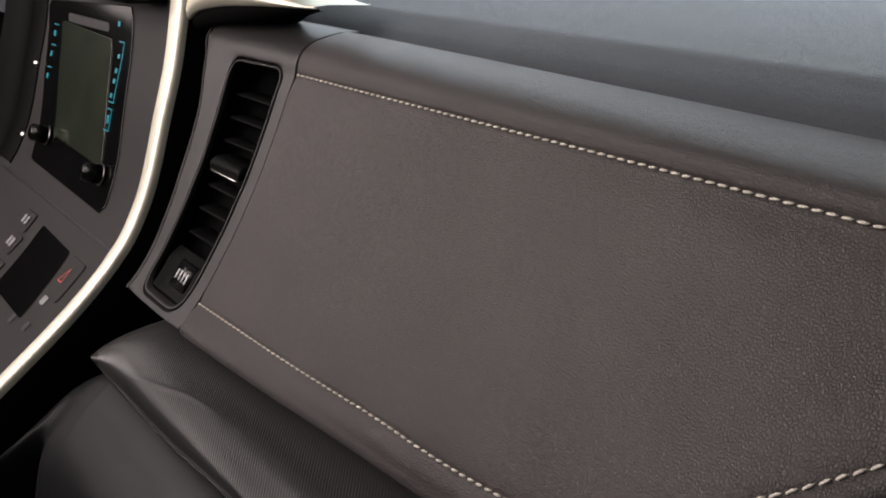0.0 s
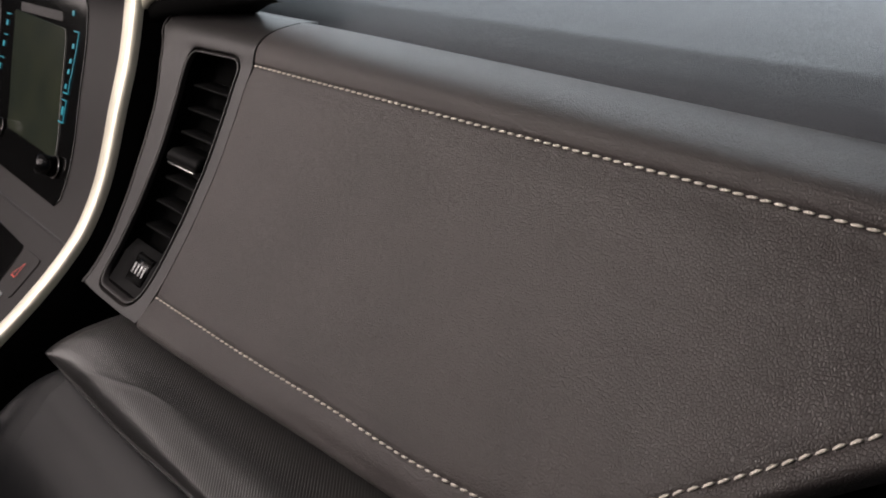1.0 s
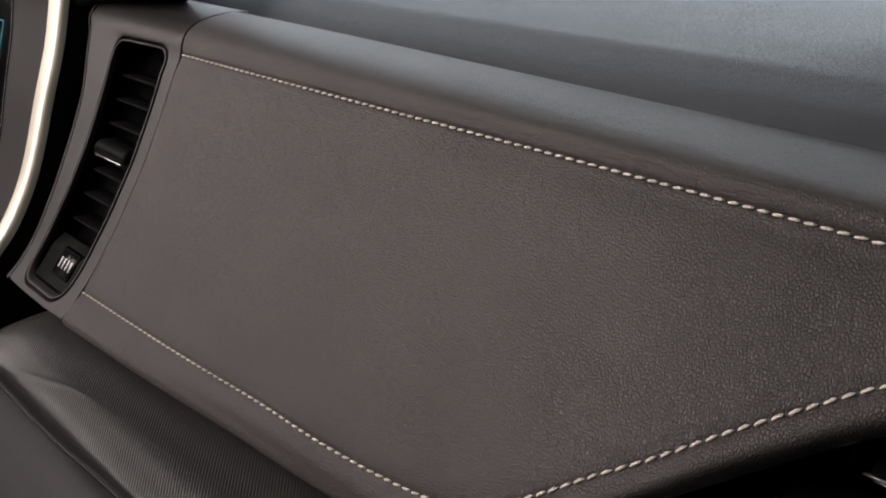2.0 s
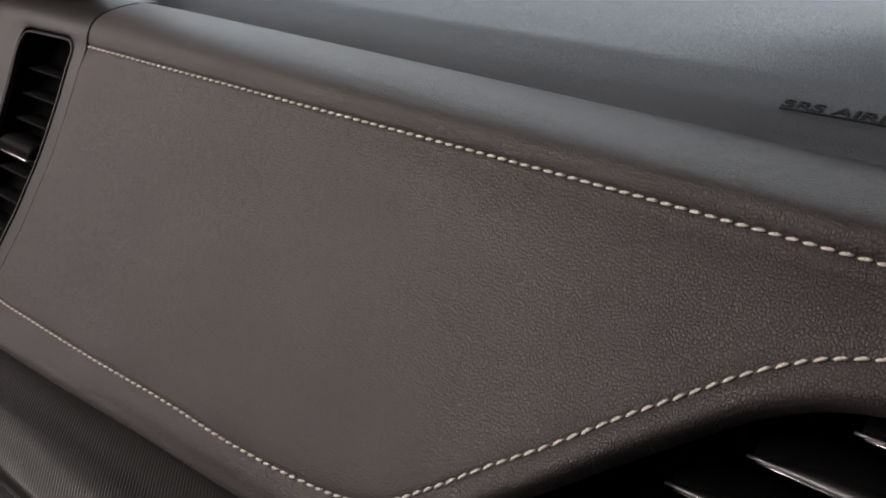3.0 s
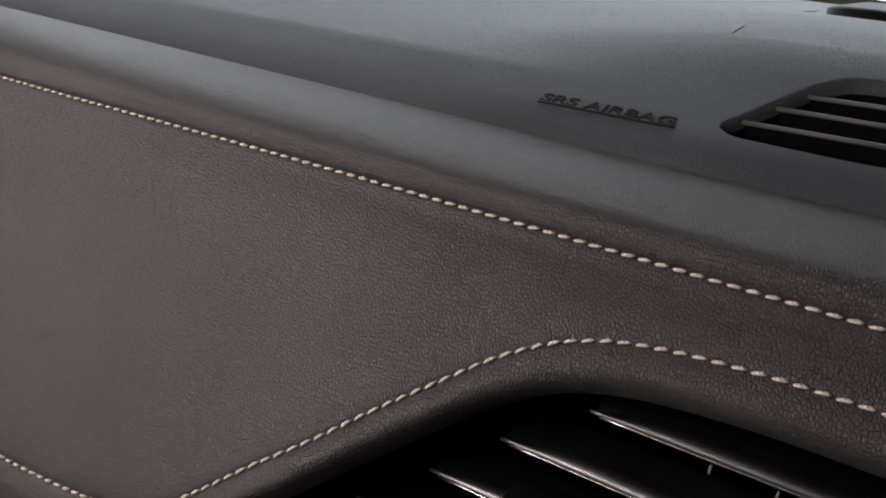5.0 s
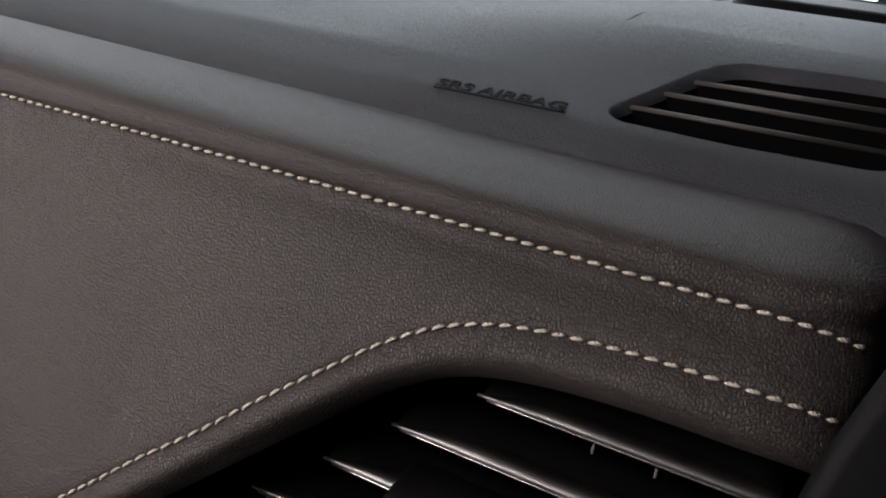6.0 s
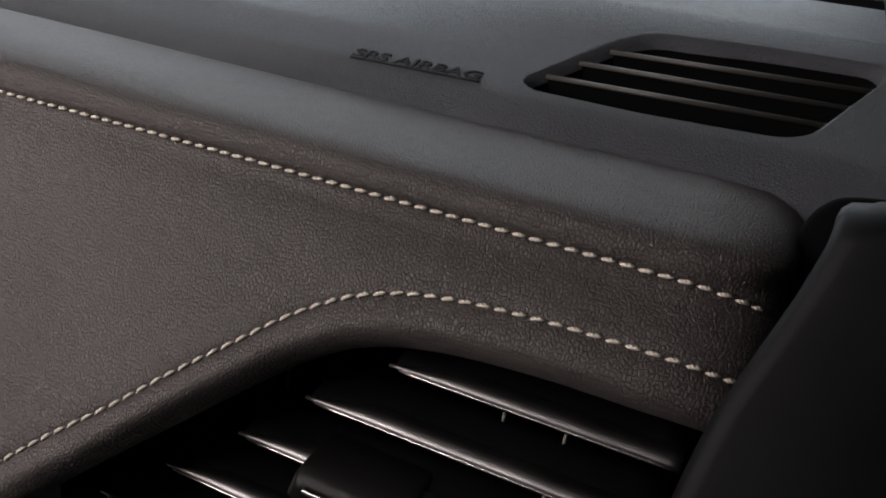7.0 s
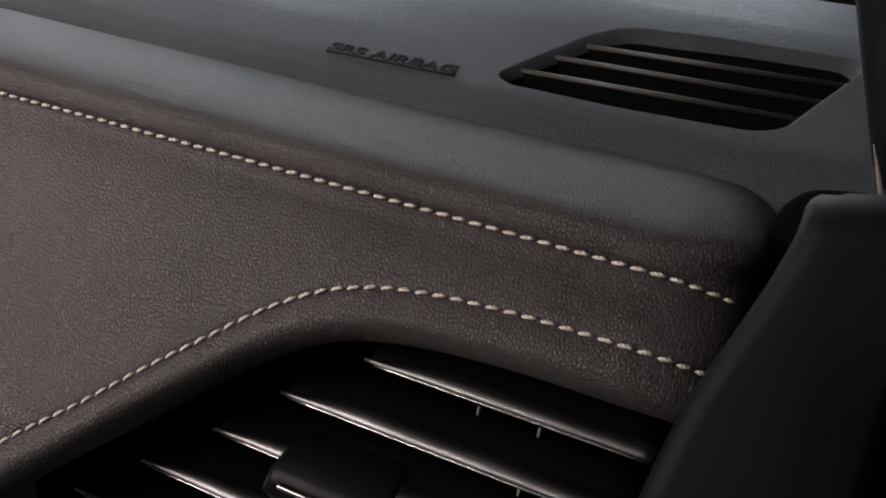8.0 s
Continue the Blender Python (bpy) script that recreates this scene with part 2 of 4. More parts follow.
# ---- the form of the dashboard ----
# the face's section, from the flared lower edge to the crest of the roll
FACE = pchip([0.790, 0.8125, 0.828, 0.845, 0.8642, 0.8814, 0.8998, 0.92, 0.9436, 0.9627, 0.9837, 1.0015, 1.0045, 1.0085, 1.0125, 1.0165, 1.0206, 1.0245, 1.0272, 1.0288, 1.0298],
             [-0.125, -0.098, -0.082, -0.0705, -0.0600, -0.051, -0.0425, -0.0335, -0.0247, -0.0181, -0.0116, -0.0056, -0.0053, -0.0046, -0.0031, -0.0004, 0.0045, 0.0126, 0.0220, 0.0301, 0.0362])
# the lower seam and the lower edge, along the dashboard
SEAM = pchip([-0.02, 0.06, 0.14, 0.2, 0.25, 0.29, 0.32, 0.345, 0.365, 0.385, 0.405, 0.425, 0.445, 0.465, 0.485, 0.505, 0.525, 0.55, 0.58, 0.625],
             [0.83, 0.8336, 0.8379, 0.842, 0.8447, 0.8483, 0.852, 0.8583, 0.8682, 0.8837, 0.9005, 0.9157, 0.9323, 0.9478, 0.9626, 0.973, 0.9783, 0.981, 0.9824, 0.9828])
EDGE = pchip([-0.02, 0.05, 0.1226, 0.18, 0.256, 0.32, 0.36, 0.399, 0.442, 0.4742, 0.4916, 0.51, 0.549, 0.586, 0.64],
             [0.8158, 0.8182, 0.8214, 0.8241, 0.8279, 0.8357, 0.8572, 0.879, 0.91, 0.9355, 0.9478, 0.956, 0.9623, 0.9645, 0.9645])


# how the knee swells out of the face, along the dashboard
SWELL = pchip([0.15, 0.22, 0.29, 0.326, 0.355, 0.375, 0.3915, 0.4124, 0.43, 0.46], [0, 0.03, 0.13, 0.24, 0.41, 0.58, 0.774, 0.92, 0.985, 1])


# offsets from that form along the upper and the lower seam, fitted to the camera's view
TOP_FIT = pchip([-0.02, 0.1, 0.2, 0.3, 0.4, 0.5, 0.625], [0.0005, -0.0018, -0.0025, -0.0011, 0.0005, 0.0015, 0.0033])
LOW_FIT = pchip([-0.02, 0.06, 0.14, 0.2, 0.25, 0.29, 0.32, 0.345, 0.365, 0.385, 0.405, 0.425, 0.445, 0.465, 0.485, 0.505, 0.525, 0.55, 0.58, 0.625],
                [-0.0022, -0.0041, -0.006, -0.0075, -0.0081, -0.0072, -0.005, -0.0041, -0.0037, -0.0031, -0.002, -0.0014, -0.0022, -0.0026, -0.0032, -0.004, -0.0039, -0.0036, -0.0037, -0.0034])


def face_y(x, z):
    y = FACE(z) + (0.005 - 0.0553 * (x - 0.3) ** 2) * ease(0.83, 0.98, z)
    knee = 0.55 * SWELL(min(0.46, max(0.15, x))) + 0.45 * ease(0.18, 0.445, x) * ease(0.808, 0.912, z)
    up = min(1, max(0, (z - SEAM(x)) / (1.0008 - SEAM(x))))
    tuck = 1 - 0.85 * ease(0.0, 0.02, SEAM(x) - z) * (1 - ease(0.30, 0.40, x))
    return y - 0.29 * knee * max(0, 0.995 - z) + LOW_FIT(x) * tuck + (TOP_FIT(x) - LOW_FIT(x)) * up


def side_shift(z):
    """How far the seam beside the centre vent leans towards the middle of the car."""
    return -0.019 * min(1, max(0, (1.0015 - z) / 0.1735))


def seam_lean(x, z):
    return side_shift(z) * (1 - ease(0.0, 0.12, x))


def crest_drop(x):
    """The roll sinks a little towards the door."""
    return 0.0068 * ease(-0.02, 0.55, x)


def face_normal(x, z):
    e = 0.002
    du = Vector((2 * e, face_y(x + e, z) - face_y(x - e, z), 0))
    dv = Vector((0, face_y(x, z + e) - face_y(x, z - e), 2 * e))
    return du.cross(dv).normalized()


def end_turn(x):
    """How far the end of the panel turns forward."""
    return 0.034 - math.sqrt(max(0, 0.034 ** 2 - min(max(0, x - 0.598), 0.034) ** 2))


def seam_sag(x):
    """How far both seams sink round that end."""
    return 0.36 * min(0.02, end_turn(x)) + 0.001 * ease(0.604, 0.632, x)


def panel_column(x):
    """One section of the wrapped panel: over the roll, down the face and round the lower edge."""
    low, seam = EDGE(x), SEAM(x) - seam_sag(x)
    high = 1.0008 - seam_sag(x)
    back = end_turn(x)
    y0 = face_y(x, 1.0298)
    pts = [(y0 + d, z) for d, z in ((0.0088, 1.000), (0.0086, 1.016), (0.0080, 1.0232), (0.0072, 1.0263), (0.0060, 1.0284), (0.0042, 1.0297), (0.0020, 1.0302))]
    zs = [1.0298, 1.0294, 1.0288, 1.028, 1.0271] + span(1.0262, 1.0045, 24) + [1.0037, 1.003, 1.0024, 1.0018, 1.0013, 1.0008, 1.0003, 0.9998, 0.9992, 0.9986, 0.998, 0.997]
    zs += [z for z in span(0.996, seam + 0.004, 46)] + [seam + d for d in (0.0028, 0.0018, 0.0009, 0, -0.0009, -0.0018, -0.0028, -0.004)]
    zs += [z for z in span(seam - 0.0055, low, 8)]
    out = [(p[0], p[1]) for p in pts]
    for z in zs:
        dent = 0.0011 * math.exp(-((z - high) / 0.0014) ** 2) + 0.0011 * math.exp(-((z - seam) / 0.0014) ** 2)
        dent += 0.0013 * math.exp(-((z - seam) / 0.006) ** 2) + (0.0013 if z < high else 0.0002) * (math.exp(-((z - high) / 0.007) ** 2) - 1)
        puff = 0.0018 * math.exp(-((z - seam + 0.011) / 0.007) ** 2)
        below = max(0, seam - 0.003 - z)
        out.append((face_y(x, z) + dent - puff + 50 * ease(0.36, 0.44, x) * below * below, z))
    (ya, za), (yb, zb) = out[-2], out[-1]
    angle = math.atan2(zb - za, yb - ya)
    r = 0.007 + 0.006 * ease(0.33, 0.45, x)
    y, z = yb, zb
    aim = radians(10)
    angle = angle if angle < 0 else angle - 2 * math.pi
    # turn under, anticlockwise, until the sheet runs forward into the dark
    for i in range(12):
        step = (aim - angle) / 12
        y += r * step * math.cos(angle + step * (i + 0.5))
        z += r * step * math.sin(angle + step * (i + 0.5))
        out.append((y, z))
    out += [(y + 0.02, z + 0.004), (y + 0.05, z + 0.01)]
    return [(x + seam_lean(x, z), y + back * (1 if z > 0.93 else 0.4) * (1 - 0.5 * ease(1.0, 1.025, z)), z - crest_drop(x) * ease(1.004, 1.026, z) - 0.22 * back * ease(0.99, 1.02, z)) for y, z in out]


def build_panel():
    top = thing("dashboard_panel", (0.3, -0.02, 0.82), "charcoal leather-wrapped dashboard panel with pale contrast stitching", "dashboard")
    xs = span(0.0, 0.596, 146) + [0.598 + 0.034 * math.sin(a) for a in span(0.03, math.pi / 2, 18)]
    tuck = [[(x - 0.0002, y + d * ease(1.030, 1.018, z), z - 0.2 * d * ease(1.018, 1.029, z)) for x, y, z in panel_column(0.0)] for d in (0.02, 0.004, 0.0012)]
    part("leather_cover", grid(tuck + [panel_column(x) for x in [0.0012] + xs[1:]]), LEATHER, top, "pebble-grained charcoal leather, softly padded", facing=Vector((0, -1, 0.3)))
    return top


def stitch_mesh():
    rings, sides = 6, 5
    bm = bmesh.new()
    rows = []
    for i in range(rings):
        t = i / (rings - 1) * 2 - 1
        r = 0.00078 * math.sqrt(max(0.06, 1 - abs(t) ** 3))
        rise = 0.0006 * (1 - t * t)
        rows.append([bm.verts.new((0.00248 * t, r * math.cos(a + 0.5 * i), rise + 0.8 * r * math.sin(a + 0.5 * i))) for a in span(0, 2 * math.pi * (1 - 1 / sides), sides)])
    for a, b in zip(rows, rows[1:]):
        for j in range(sides):
            bm.faces.new((a[j], b[j], b[(j + 1) % sides], a[(j + 1) % sides]))
    bm.faces.new(rows[0])
    bm.faces.new(rows[-1][::-1])
    return bm


def build_stitches(panel):
    first = part("stitch", stitch_mesh(), THREAD, panel)
    mesh = first.data
    bpy.data.objects.remove(first)
    rng = random.Random(4)

    def lay(path, slant):
        pitch, travelled, due = 0.006, 0.0, 0.003
        for a, b in zip(path, path[1:]):
            pa = Vector((a[0] + seam_lean(*a), face_y(*a) + end_turn(a[0]), a[1]))
            pb = Vector((b[0] + seam_lean(*b), face_y(*b) + end_turn(b[0]), b[1]))
            seg = (pb - pa).length
            while due <= travelled + seg:
                p = pa.lerp(pb, (due - travelled) / seg)
                n = face_normal(*a)
                u = (pb - pa).normalized()
                n = (n - u * n.dot(u)).normalized()
                v = n.cross(u)
                m = Matrix((u, v, n)).transposed().to_4x4()
                m = Matrix.Translation(p - n * 0.0002) @ m @ Matrix.Rotation(radians(slant + rng.uniform(-2.5, 2.5)), 4, "Z")
                ob = new("stitch", mesh)
                ob.parent, ob.matrix_parent_inverse = panel, Matrix.Translation(-base_of(panel))
                ob.matrix_basis = m
                due += pitch
            travelled += seg

    lay([(x, 1.0008 - seam_sag(x)) for x in span(0.0, 0.627, 400)], 7)
    lay([(x, SEAM(x) - seam_sag(x)) for x in span(0.0, 0.626, 500)], 7)


panel = build_panel()


# ---- centre air vent beside the panel ----
def build_centre_vent():
    top = thing("centre_air_vent", (-0.07, -0.02, 0.81), "tall dark grey air vent beside the leather panel", "air vent")
    n = 160
    hole = resample(rounded_polygon([(-0.096, 0.9985), (-0.0200, 1.0005), (-0.0395, 0.819), (-0.1035, 0.819)], [0.012, 0.010, 0.014, 0.014]), n)
    def outward(i):
        d = hole[(i + 1) % n] - hole[i - 1]
        return Vector((-d.y, d.x)).normalized()

    rows_right = [(side_shift(z) - 0.0014, z) for z in span(1.0298, 0.8115, 40)]
    rows_left = [(-0.150 + 0.020 * ease(1.03, 0.94, z) + 0.010 * ease(0.94, 0.82, z), z) for z in span(0.8115, 1.0298, 40)]
    outline = rows_right + [(x, 0.8115) for x in span(-0.025, -0.115, 12)] + rows_left + [(x, 1.0298) for x in span(-0.142, -0.006, 16)]
    # pair each point of the opening with the outline point in the same direction from the middle
    c = Vector((-0.062, 0.91))
    dense = resample(outline, 1200)

    def unit(v):
        return Vector(((v[0] - c[0]) / 0.06, (v[1] - c[1]) / 0.12)).normalized()

    ring_out = []
    units = [unit(d) for d in dense]
    for p in hole:
        k = unit(p)
        ring_out.append(max(range(len(dense)), key=lambda i: units[i].dot(k)))
    ring_out = [dense[i] for i in ring_out]
    rows = []
    wide = [p + outward(i) * 0.0042 for i, p in enumerate(hole)]
    for depth in (0.010, 0.0025, 0.0006):
        rows.append([(p.x, face_y(0, p.y) + depth, p.y) for p in wide])
    for f, sink in ((0.0, 0.0002), (0.04, 0), (0.12, 0), (0.25, 0), (0.4, 0), (0.55, 0), (0.7, 0), (0.8, 0), (0.9, 0), (0.95, 0), (0.985, 0.0004), (1.0, 0.0014)):
        rows.append([(lambda q: (q.x, face_y(0, q.y) + sink, q.y))(p.lerp(o, f)) for p, o in zip(wide, ring_out)])
    for back, grow in ((0.005, 0.0), (0.03, 0.0)):
        rows.append([(o.x - grow, face_y(0, o.y) + back, o.y - (0.002 if o.y < 0.83 else 0)) for o in ring_out])
    part("bezel", grid(rows, close_v=True), BEZEL, top, "satin dark grey moulded surround")
    # left flank of the surround, turning forward into the gap
    flank = []
    for x, z in rows_left:
        row = []
        for a in span(0, math.pi / 2, 7):
            row.append((x - 0.012 * math.sin(a), face_y(0, z) + 0.012 * (1 - math.cos(a)), z))
        row += [(x - 0.012, face_y(0, z) + 0.03, z), (x - 0.012, face_y(0, z) + 0.09, z)]
        flank.append(row)
    part("flank", grid(flank), BEZEL, top)
    # roll of the shoulder above the vent
    crest = face_y(0.0, 1.0298)
    shoulder = [[(x, crest + d, z) for d, z in ((-0.0006, 1.0296), (0.0020, 1.0300), (0.0042, 1.0295), (0.0060, 1.0282), (0.0072, 1.0261), (0.0080, 1.0230), (0.0086, 1.016), (0.0088, 1.0))] for x in span(-0.162, -0.0006, 12)]
    part("shoulder", grid(shoulder), BEZEL, top)
    # thin dark rim set in the opening
    rim = []
    for off, lift in ((0.0024, -0.008), (0.0024, -0.0004), (0.0021, 0.0003), (0.0014, 0.0006), (0.0007, 0.0002), (0.0003, -0.0012), (0.0, -0.006)):
        rim.append([(q.x, face_y(0, q.y) - lift, q.y) for q in (p + outward(i) * off for i, p in enumerate(hole))])
    part("rim", grid(rim, close_v=True), BEZEL, top, "slim inner frame of the vent")
    tub = [[(p.x, face_y(0, p.y) + d, p.y) for p in hole] for d in (0.004, 0.015, 0.026)]
    bm = grid(tub, close_v=True)
    bm.verts.ensure_lookup_table()
    bm.faces.new(bm.verts[-n:])
    part("duct", bm, VOID, top)
    for z in (0.9715, 0.9530, 0.9345, 0.9160, 0.8985, 0.8800, 0.8610):
        x1 = side_shift(z) - 0.022
        rows = []
        for x in span(-0.0945, x1, 6):
            y = face_y(0, z) + 0.010
            rows.append([(x, y, z), (x, y + 0.001, z + 0.0012), (x, y + 0.022, z + 0.0022), (x, y + 0.022, z + 0.0010), (x, y + 0.001, z - 0.0012)])
        part("fin", solid(rows), FIN, top)
    y = face_y(0, 0.921) - 0.004
    rows = []
    for x, s in ((-0.079, 0.6), (-0.0775, 0.95), (-0.0755, 1), (-0.034, 1), (-0.032, 0.95), (-0.0305, 0.6)):
        rows.append([(x, y + 0.020, 0.921 + 0.006 * s), (x, y + 0.004, 0.921 + 0.0062 * s), (x, y, 0.921 + 0.003 * s), (x, y - 0.001, 0.921 - 0.003 * s), (x, y + 0.004, 0.921 - 0.005 * s), (x, y + 0.02, 0.921 - 0.005 * s)])
    knob = part("tab", solid(rows), FIN, top, "black sliding tab")
    part("tab_edge", box(-0.076, -0.034, y - 0.0022, y + 0.003, 0.9155, 0.9172, 0.0006), CHROME, knob, "chrome lower edge")
    rows = []
    for z in span(0.821, 0.850, 8):
        yy = face_y(0, z) + 0.0035 + 0.006 * ease(0.843, 0.850, z)
        rows.append([(-0.100, yy + 0.004, z), (-0.096, yy, z), (side_shift(z) - 0.027, yy, z), (side_shift(z) - 0.022, yy + 0.004, z)])
    part("dial_plate", grid(rows), FIN, top)
    def tile(x0, x1, z0, z1, front, back):
        rows = []
        for x, g in ((x0, 0.0006), (x0 + 0.0004, 0), (x1 - 0.0004, 0), (x1, 0.0006)):
            rows.append([(x, face_y(0, z0) + back, z0), (x, face_y(0, z0) + front + g, z0 + g), (x, face_y(0, z1) + front + g, z1 - g), (x, face_y(0, z1) + back, z1)])
        return solid(rows)

    dial = part("thumbwheel", tile(-0.0725, -0.0495, 0.8295, 0.8440, 0.0022, 0.006), GLOSS, top, "black thumbwheel with pale ridges")
    for k in range(4):
        xk = -0.0690 + 0.0054 * k
        part("ridge", tile(xk - 0.0011, xk + 0.0011, 0.8335, 0.8405, 0.0015, 0.004), RIB, dial, "pale ridge")
    for xa, xb, za, zb in ((-0.0745, -0.0727, 0.8278, 0.8460), (-0.0493, -0.0475, 0.8278, 0.8460), (-0.0727, -0.0493, 0.8442, 0.8458), (-0.0727, -0.0493, 0.8278, 0.8293)):
        part("dial_frame", tile(xa, xb, za, zb, 0.0024, 0.006), FIN, dial)
    return top


build_centre_vent()


# ---- centre console fascia ----
FASCIA_Y = pchip([0.60, 0.66, 0.72, 0.778, 0.814, 0.835, 0.876, 0.939, 0.989, 1.039, 1.07], [-0.34, -0.265, -0.186, -0.117, -0.083, -0.068, -0.049, -0.031, -0.017, -0.008, -0.003])


def fascia_point(x, z, lift=0.0):
    s = (FASCIA_Y(z + 0.002) - FASCIA_Y(z - 0.002)) / 0.004
    n = Vector((0, -1, s)).normalized()
    return (x, FASCIA_Y(z) + n.y * lift, z + n.z * lift)


def fascia_slab(outline, lift, thick, inset=0.0):
    """A raised plate with a rounded outline on the curved fascia."""
    n = 64
    ring = resample(outline, n)
    c = sum(ring, Vector((0, 0))) / n
    rows = []
    for f, h in ((1.0, lift - thick), (1.0, lift - 0.0004), (0.996, lift), (0.988, lift), (0.97, lift), (0.8, lift), (0.6, lift), (0.4, lift), (0.2, lift), (0.02, lift)):
        rows.append([fascia_point(*(c + (p - c) * f), h) for p in ring])
    bm = grid(rows, close_v=True)
    bm.verts.ensure_lookup_table()
    bm.faces.new(bm.verts[-n:])
    return bm


def build_fascia():
    top = thing("centre_fascia", (-0.38, 0.0, 0.66), "grey centre fascia with silver edge trim, lower button row", "dashboard")
    rows = [[fascia_point(x, z) for x in (-0.551, -0.5, -0.4, -0.3, -0.1925)] for z in span(0.8155, 1.06, 40)]
    part("upper_fascia", grid(rows), FASCIA, top)
    rows = [[fascia_point(x, z, 0.0) for x in (-0.62, -0.5, -0.4, -0.3, -0.1925)] for z in span(0.62, 0.8135, 40)]
    part("lower_fascia", grid(rows), FASCIA, top)
    part("joint", grid([[fascia_point(x, z, -0.003) for x in (-0.62, -0.1925)] for z in (0.808, 0.8145, 0.82)]), BLACK, top)
    out = pchip([0.62, 0.715, 0.755, 0.801, 0.834, 0.881, 0.937, 0.996, 1.029, 1.06], [-0.174, -0.173, -0.173, -0.173, -0.172, -0.170, -0.168, -0.167, -0.166, -0.165])
    rows = []
    for z in span(0.62, 1.045, 70):
        o = out(z)
        w = o + 0.193
        rows.append([fascia_point(-0.193 + w * a, z, b) for a, b in ((0, -0.004), (0.0, 0.0030), (0.0, 0.0060), (0.012, 0.0065), (0.03, 0.0066), (0.2, 0.0068), (0.4, 0.0067), (0.55, 0.0066), (0.66, 0.0060), (0.74, 0.0046), (0.80, 0.0022), (0.84, -0.0010))])
    part("silver_trim", grid(rows), SATIN, top, "satin silver metal edge trim")
    # trim's far side painted black for the dark gap beside the vent
    rows = []
    for z in span(0.62, 1.045, 50):
        o = out(z)
        w = o + 0.193
        rows.append([fascia_point(-0.193 + w * 0.835, z, -0.0012), fascia_point(-0.193 + w * 0.93, z, -0.010), fascia_point(o, z, -0.018), fascia_point(o + 0.001, z, -0.03), fascia_point(o + 0.001, z, -0.12)])
    part("trim_shade_flank", grid(rows), VOID, top)
    # arch of the trim over the vent: a silver front on a dark body
    line = pchip([-0.19, -0.175, -0.155, -0.118, -0.08, -0.045, 0.017], [1.005, 1.0195, 1.0285, 1.0350, 1.0395, 1.0430, 1.0475])
    rows, body = [], []
    for x in [-0.19 + 0.203 * t ** 1.3 for t in span(0, 1, 40)]:
        z, f = line(x), 1 - ease(-0.12, 0.02, x)
        h = 0.003 + 0.030 * f
        y = -0.010 + 0.012 * (1 - f)
        edge_z = 0.0035 * ease(-0.185, -0.15, x) * f
        z += edge_z
        rows.append([(x, y + 0.004, z), (x, y, z + 0.001), (x, y - 0.001, z + 0.3 * h), (x, y + 0.003, z + 0.7 * h), (x, y + 0.012, z + h), (x, y + 0.05, z + h)])
        d = 0.001 + 0.006 * f + edge_z
        body.append([(x, y + 0.003, z + 0.0005), (x, y + 0.005, z - d), (x, y + 0.008 + 0.022 * f, z - d - 0.004 * f), (x, y + 0.012 + 0.05 * f, z - d - 0.006 * f)])
    part("trim_arch", grid(rows), SATIN, top, "satin silver arch")
    part("arch_underside", grid(body), VOID, top)
    part("hood", box(-0.40, -0.212, -0.050, 0.03, 1.0335, 1.060, 0.006, 3), GLOSS, top, "gloss black hood over the screen")
    # dark column and grey cheek beyond the screen
    part("dark_column", grid([[fascia_point(x, z, h) for x, h in ((-0.551, 0.0015), (-0.556, -0.006), (-0.60, -0.006), (-0.606, 0.002))] for z in span(0.82, 1.06, 20)]), CHEEK, top)
    part("cheek", grid([[fascia_point(x, z, h) for x, h in ((-0.605, 0.0), (-0.610, 0.006), (-0.64, 0.009), (-0.72, 0.004), (-0.80, -0.03))] for z in span(0.66, 1.06, 30)]), CHEEK, top)
    for x, z in ((-0.563, 0.937), (-0.556, 0.853)):
        bm = bmesh.new()
        bmesh.ops.create_uvsphere(bm, u_segments=16, v_segments=10, radius=0.0055, matrix=Matrix.Translation(fascia_point(x, z, -0.002)))
        part("chrome_knob", bm, CHROME, top, "small chrome knob")
    plate = fascia_slab(rounded_polygon([(-0.262, 0.796), (-0.224, 0.796), (-0.224, 0.766), (-0.249, 0.766)], 0.004), 0.0012, 0.003)
    button = part("hazard_button", plate, FASCIA, top, "grey button with a red warning triangle")
    a, b, c = (-0.2485, 0.7775), (-0.2395, 0.7775), (-0.2405, 0.7885)
    for p, q in ((a, b), (b, c), (c, a)):
        p, q = Vector(p), Vector(q)
        nrm = Vector((-(q - p).y, (q - p).x)).normalized() * 0.00045
        bm = bmesh.new()
        bm.faces.new([bm.verts.new(fascia_point(*w, 0.0030)) for w in (p - nrm, q - nrm, q + nrm, p + nrm)])
        part("triangle_bar", bm, RED_PRINT, button)
    part("clock_display", fascia_slab(rounded_polygon([(-0.362, 0.798), (-0.270, 0.796), (-0.255, 0.745), (-0.350, 0.745)], 0.003), 0.0006, 0.004), SCREEN, top, "black glass display")
    for x, z in ((-0.404, 0.792), (-0.396, 0.773), (-0.385, 0.752)):
        key = part("key", fascia_slab(rounded_polygon([(x - 0.017, z + 0.008), (x + 0.017, z + 0.008), (x + 0.017, z - 0.008), (x - 0.017, z - 0.008)], 0.002), 0.0015, 0.003), FASCIA, top)
        for dx in (-0.006, 0.003):
            part("key_mark", fascia_slab(rounded_polygon([(x + dx, z + 0.004), (x + dx + 0.006, z + 0.004), (x + dx + 0.006, z - 0.003), (x + dx, z - 0.003)], 0.001), 0.0030, 0.0012), WHITE_PRINT, key)
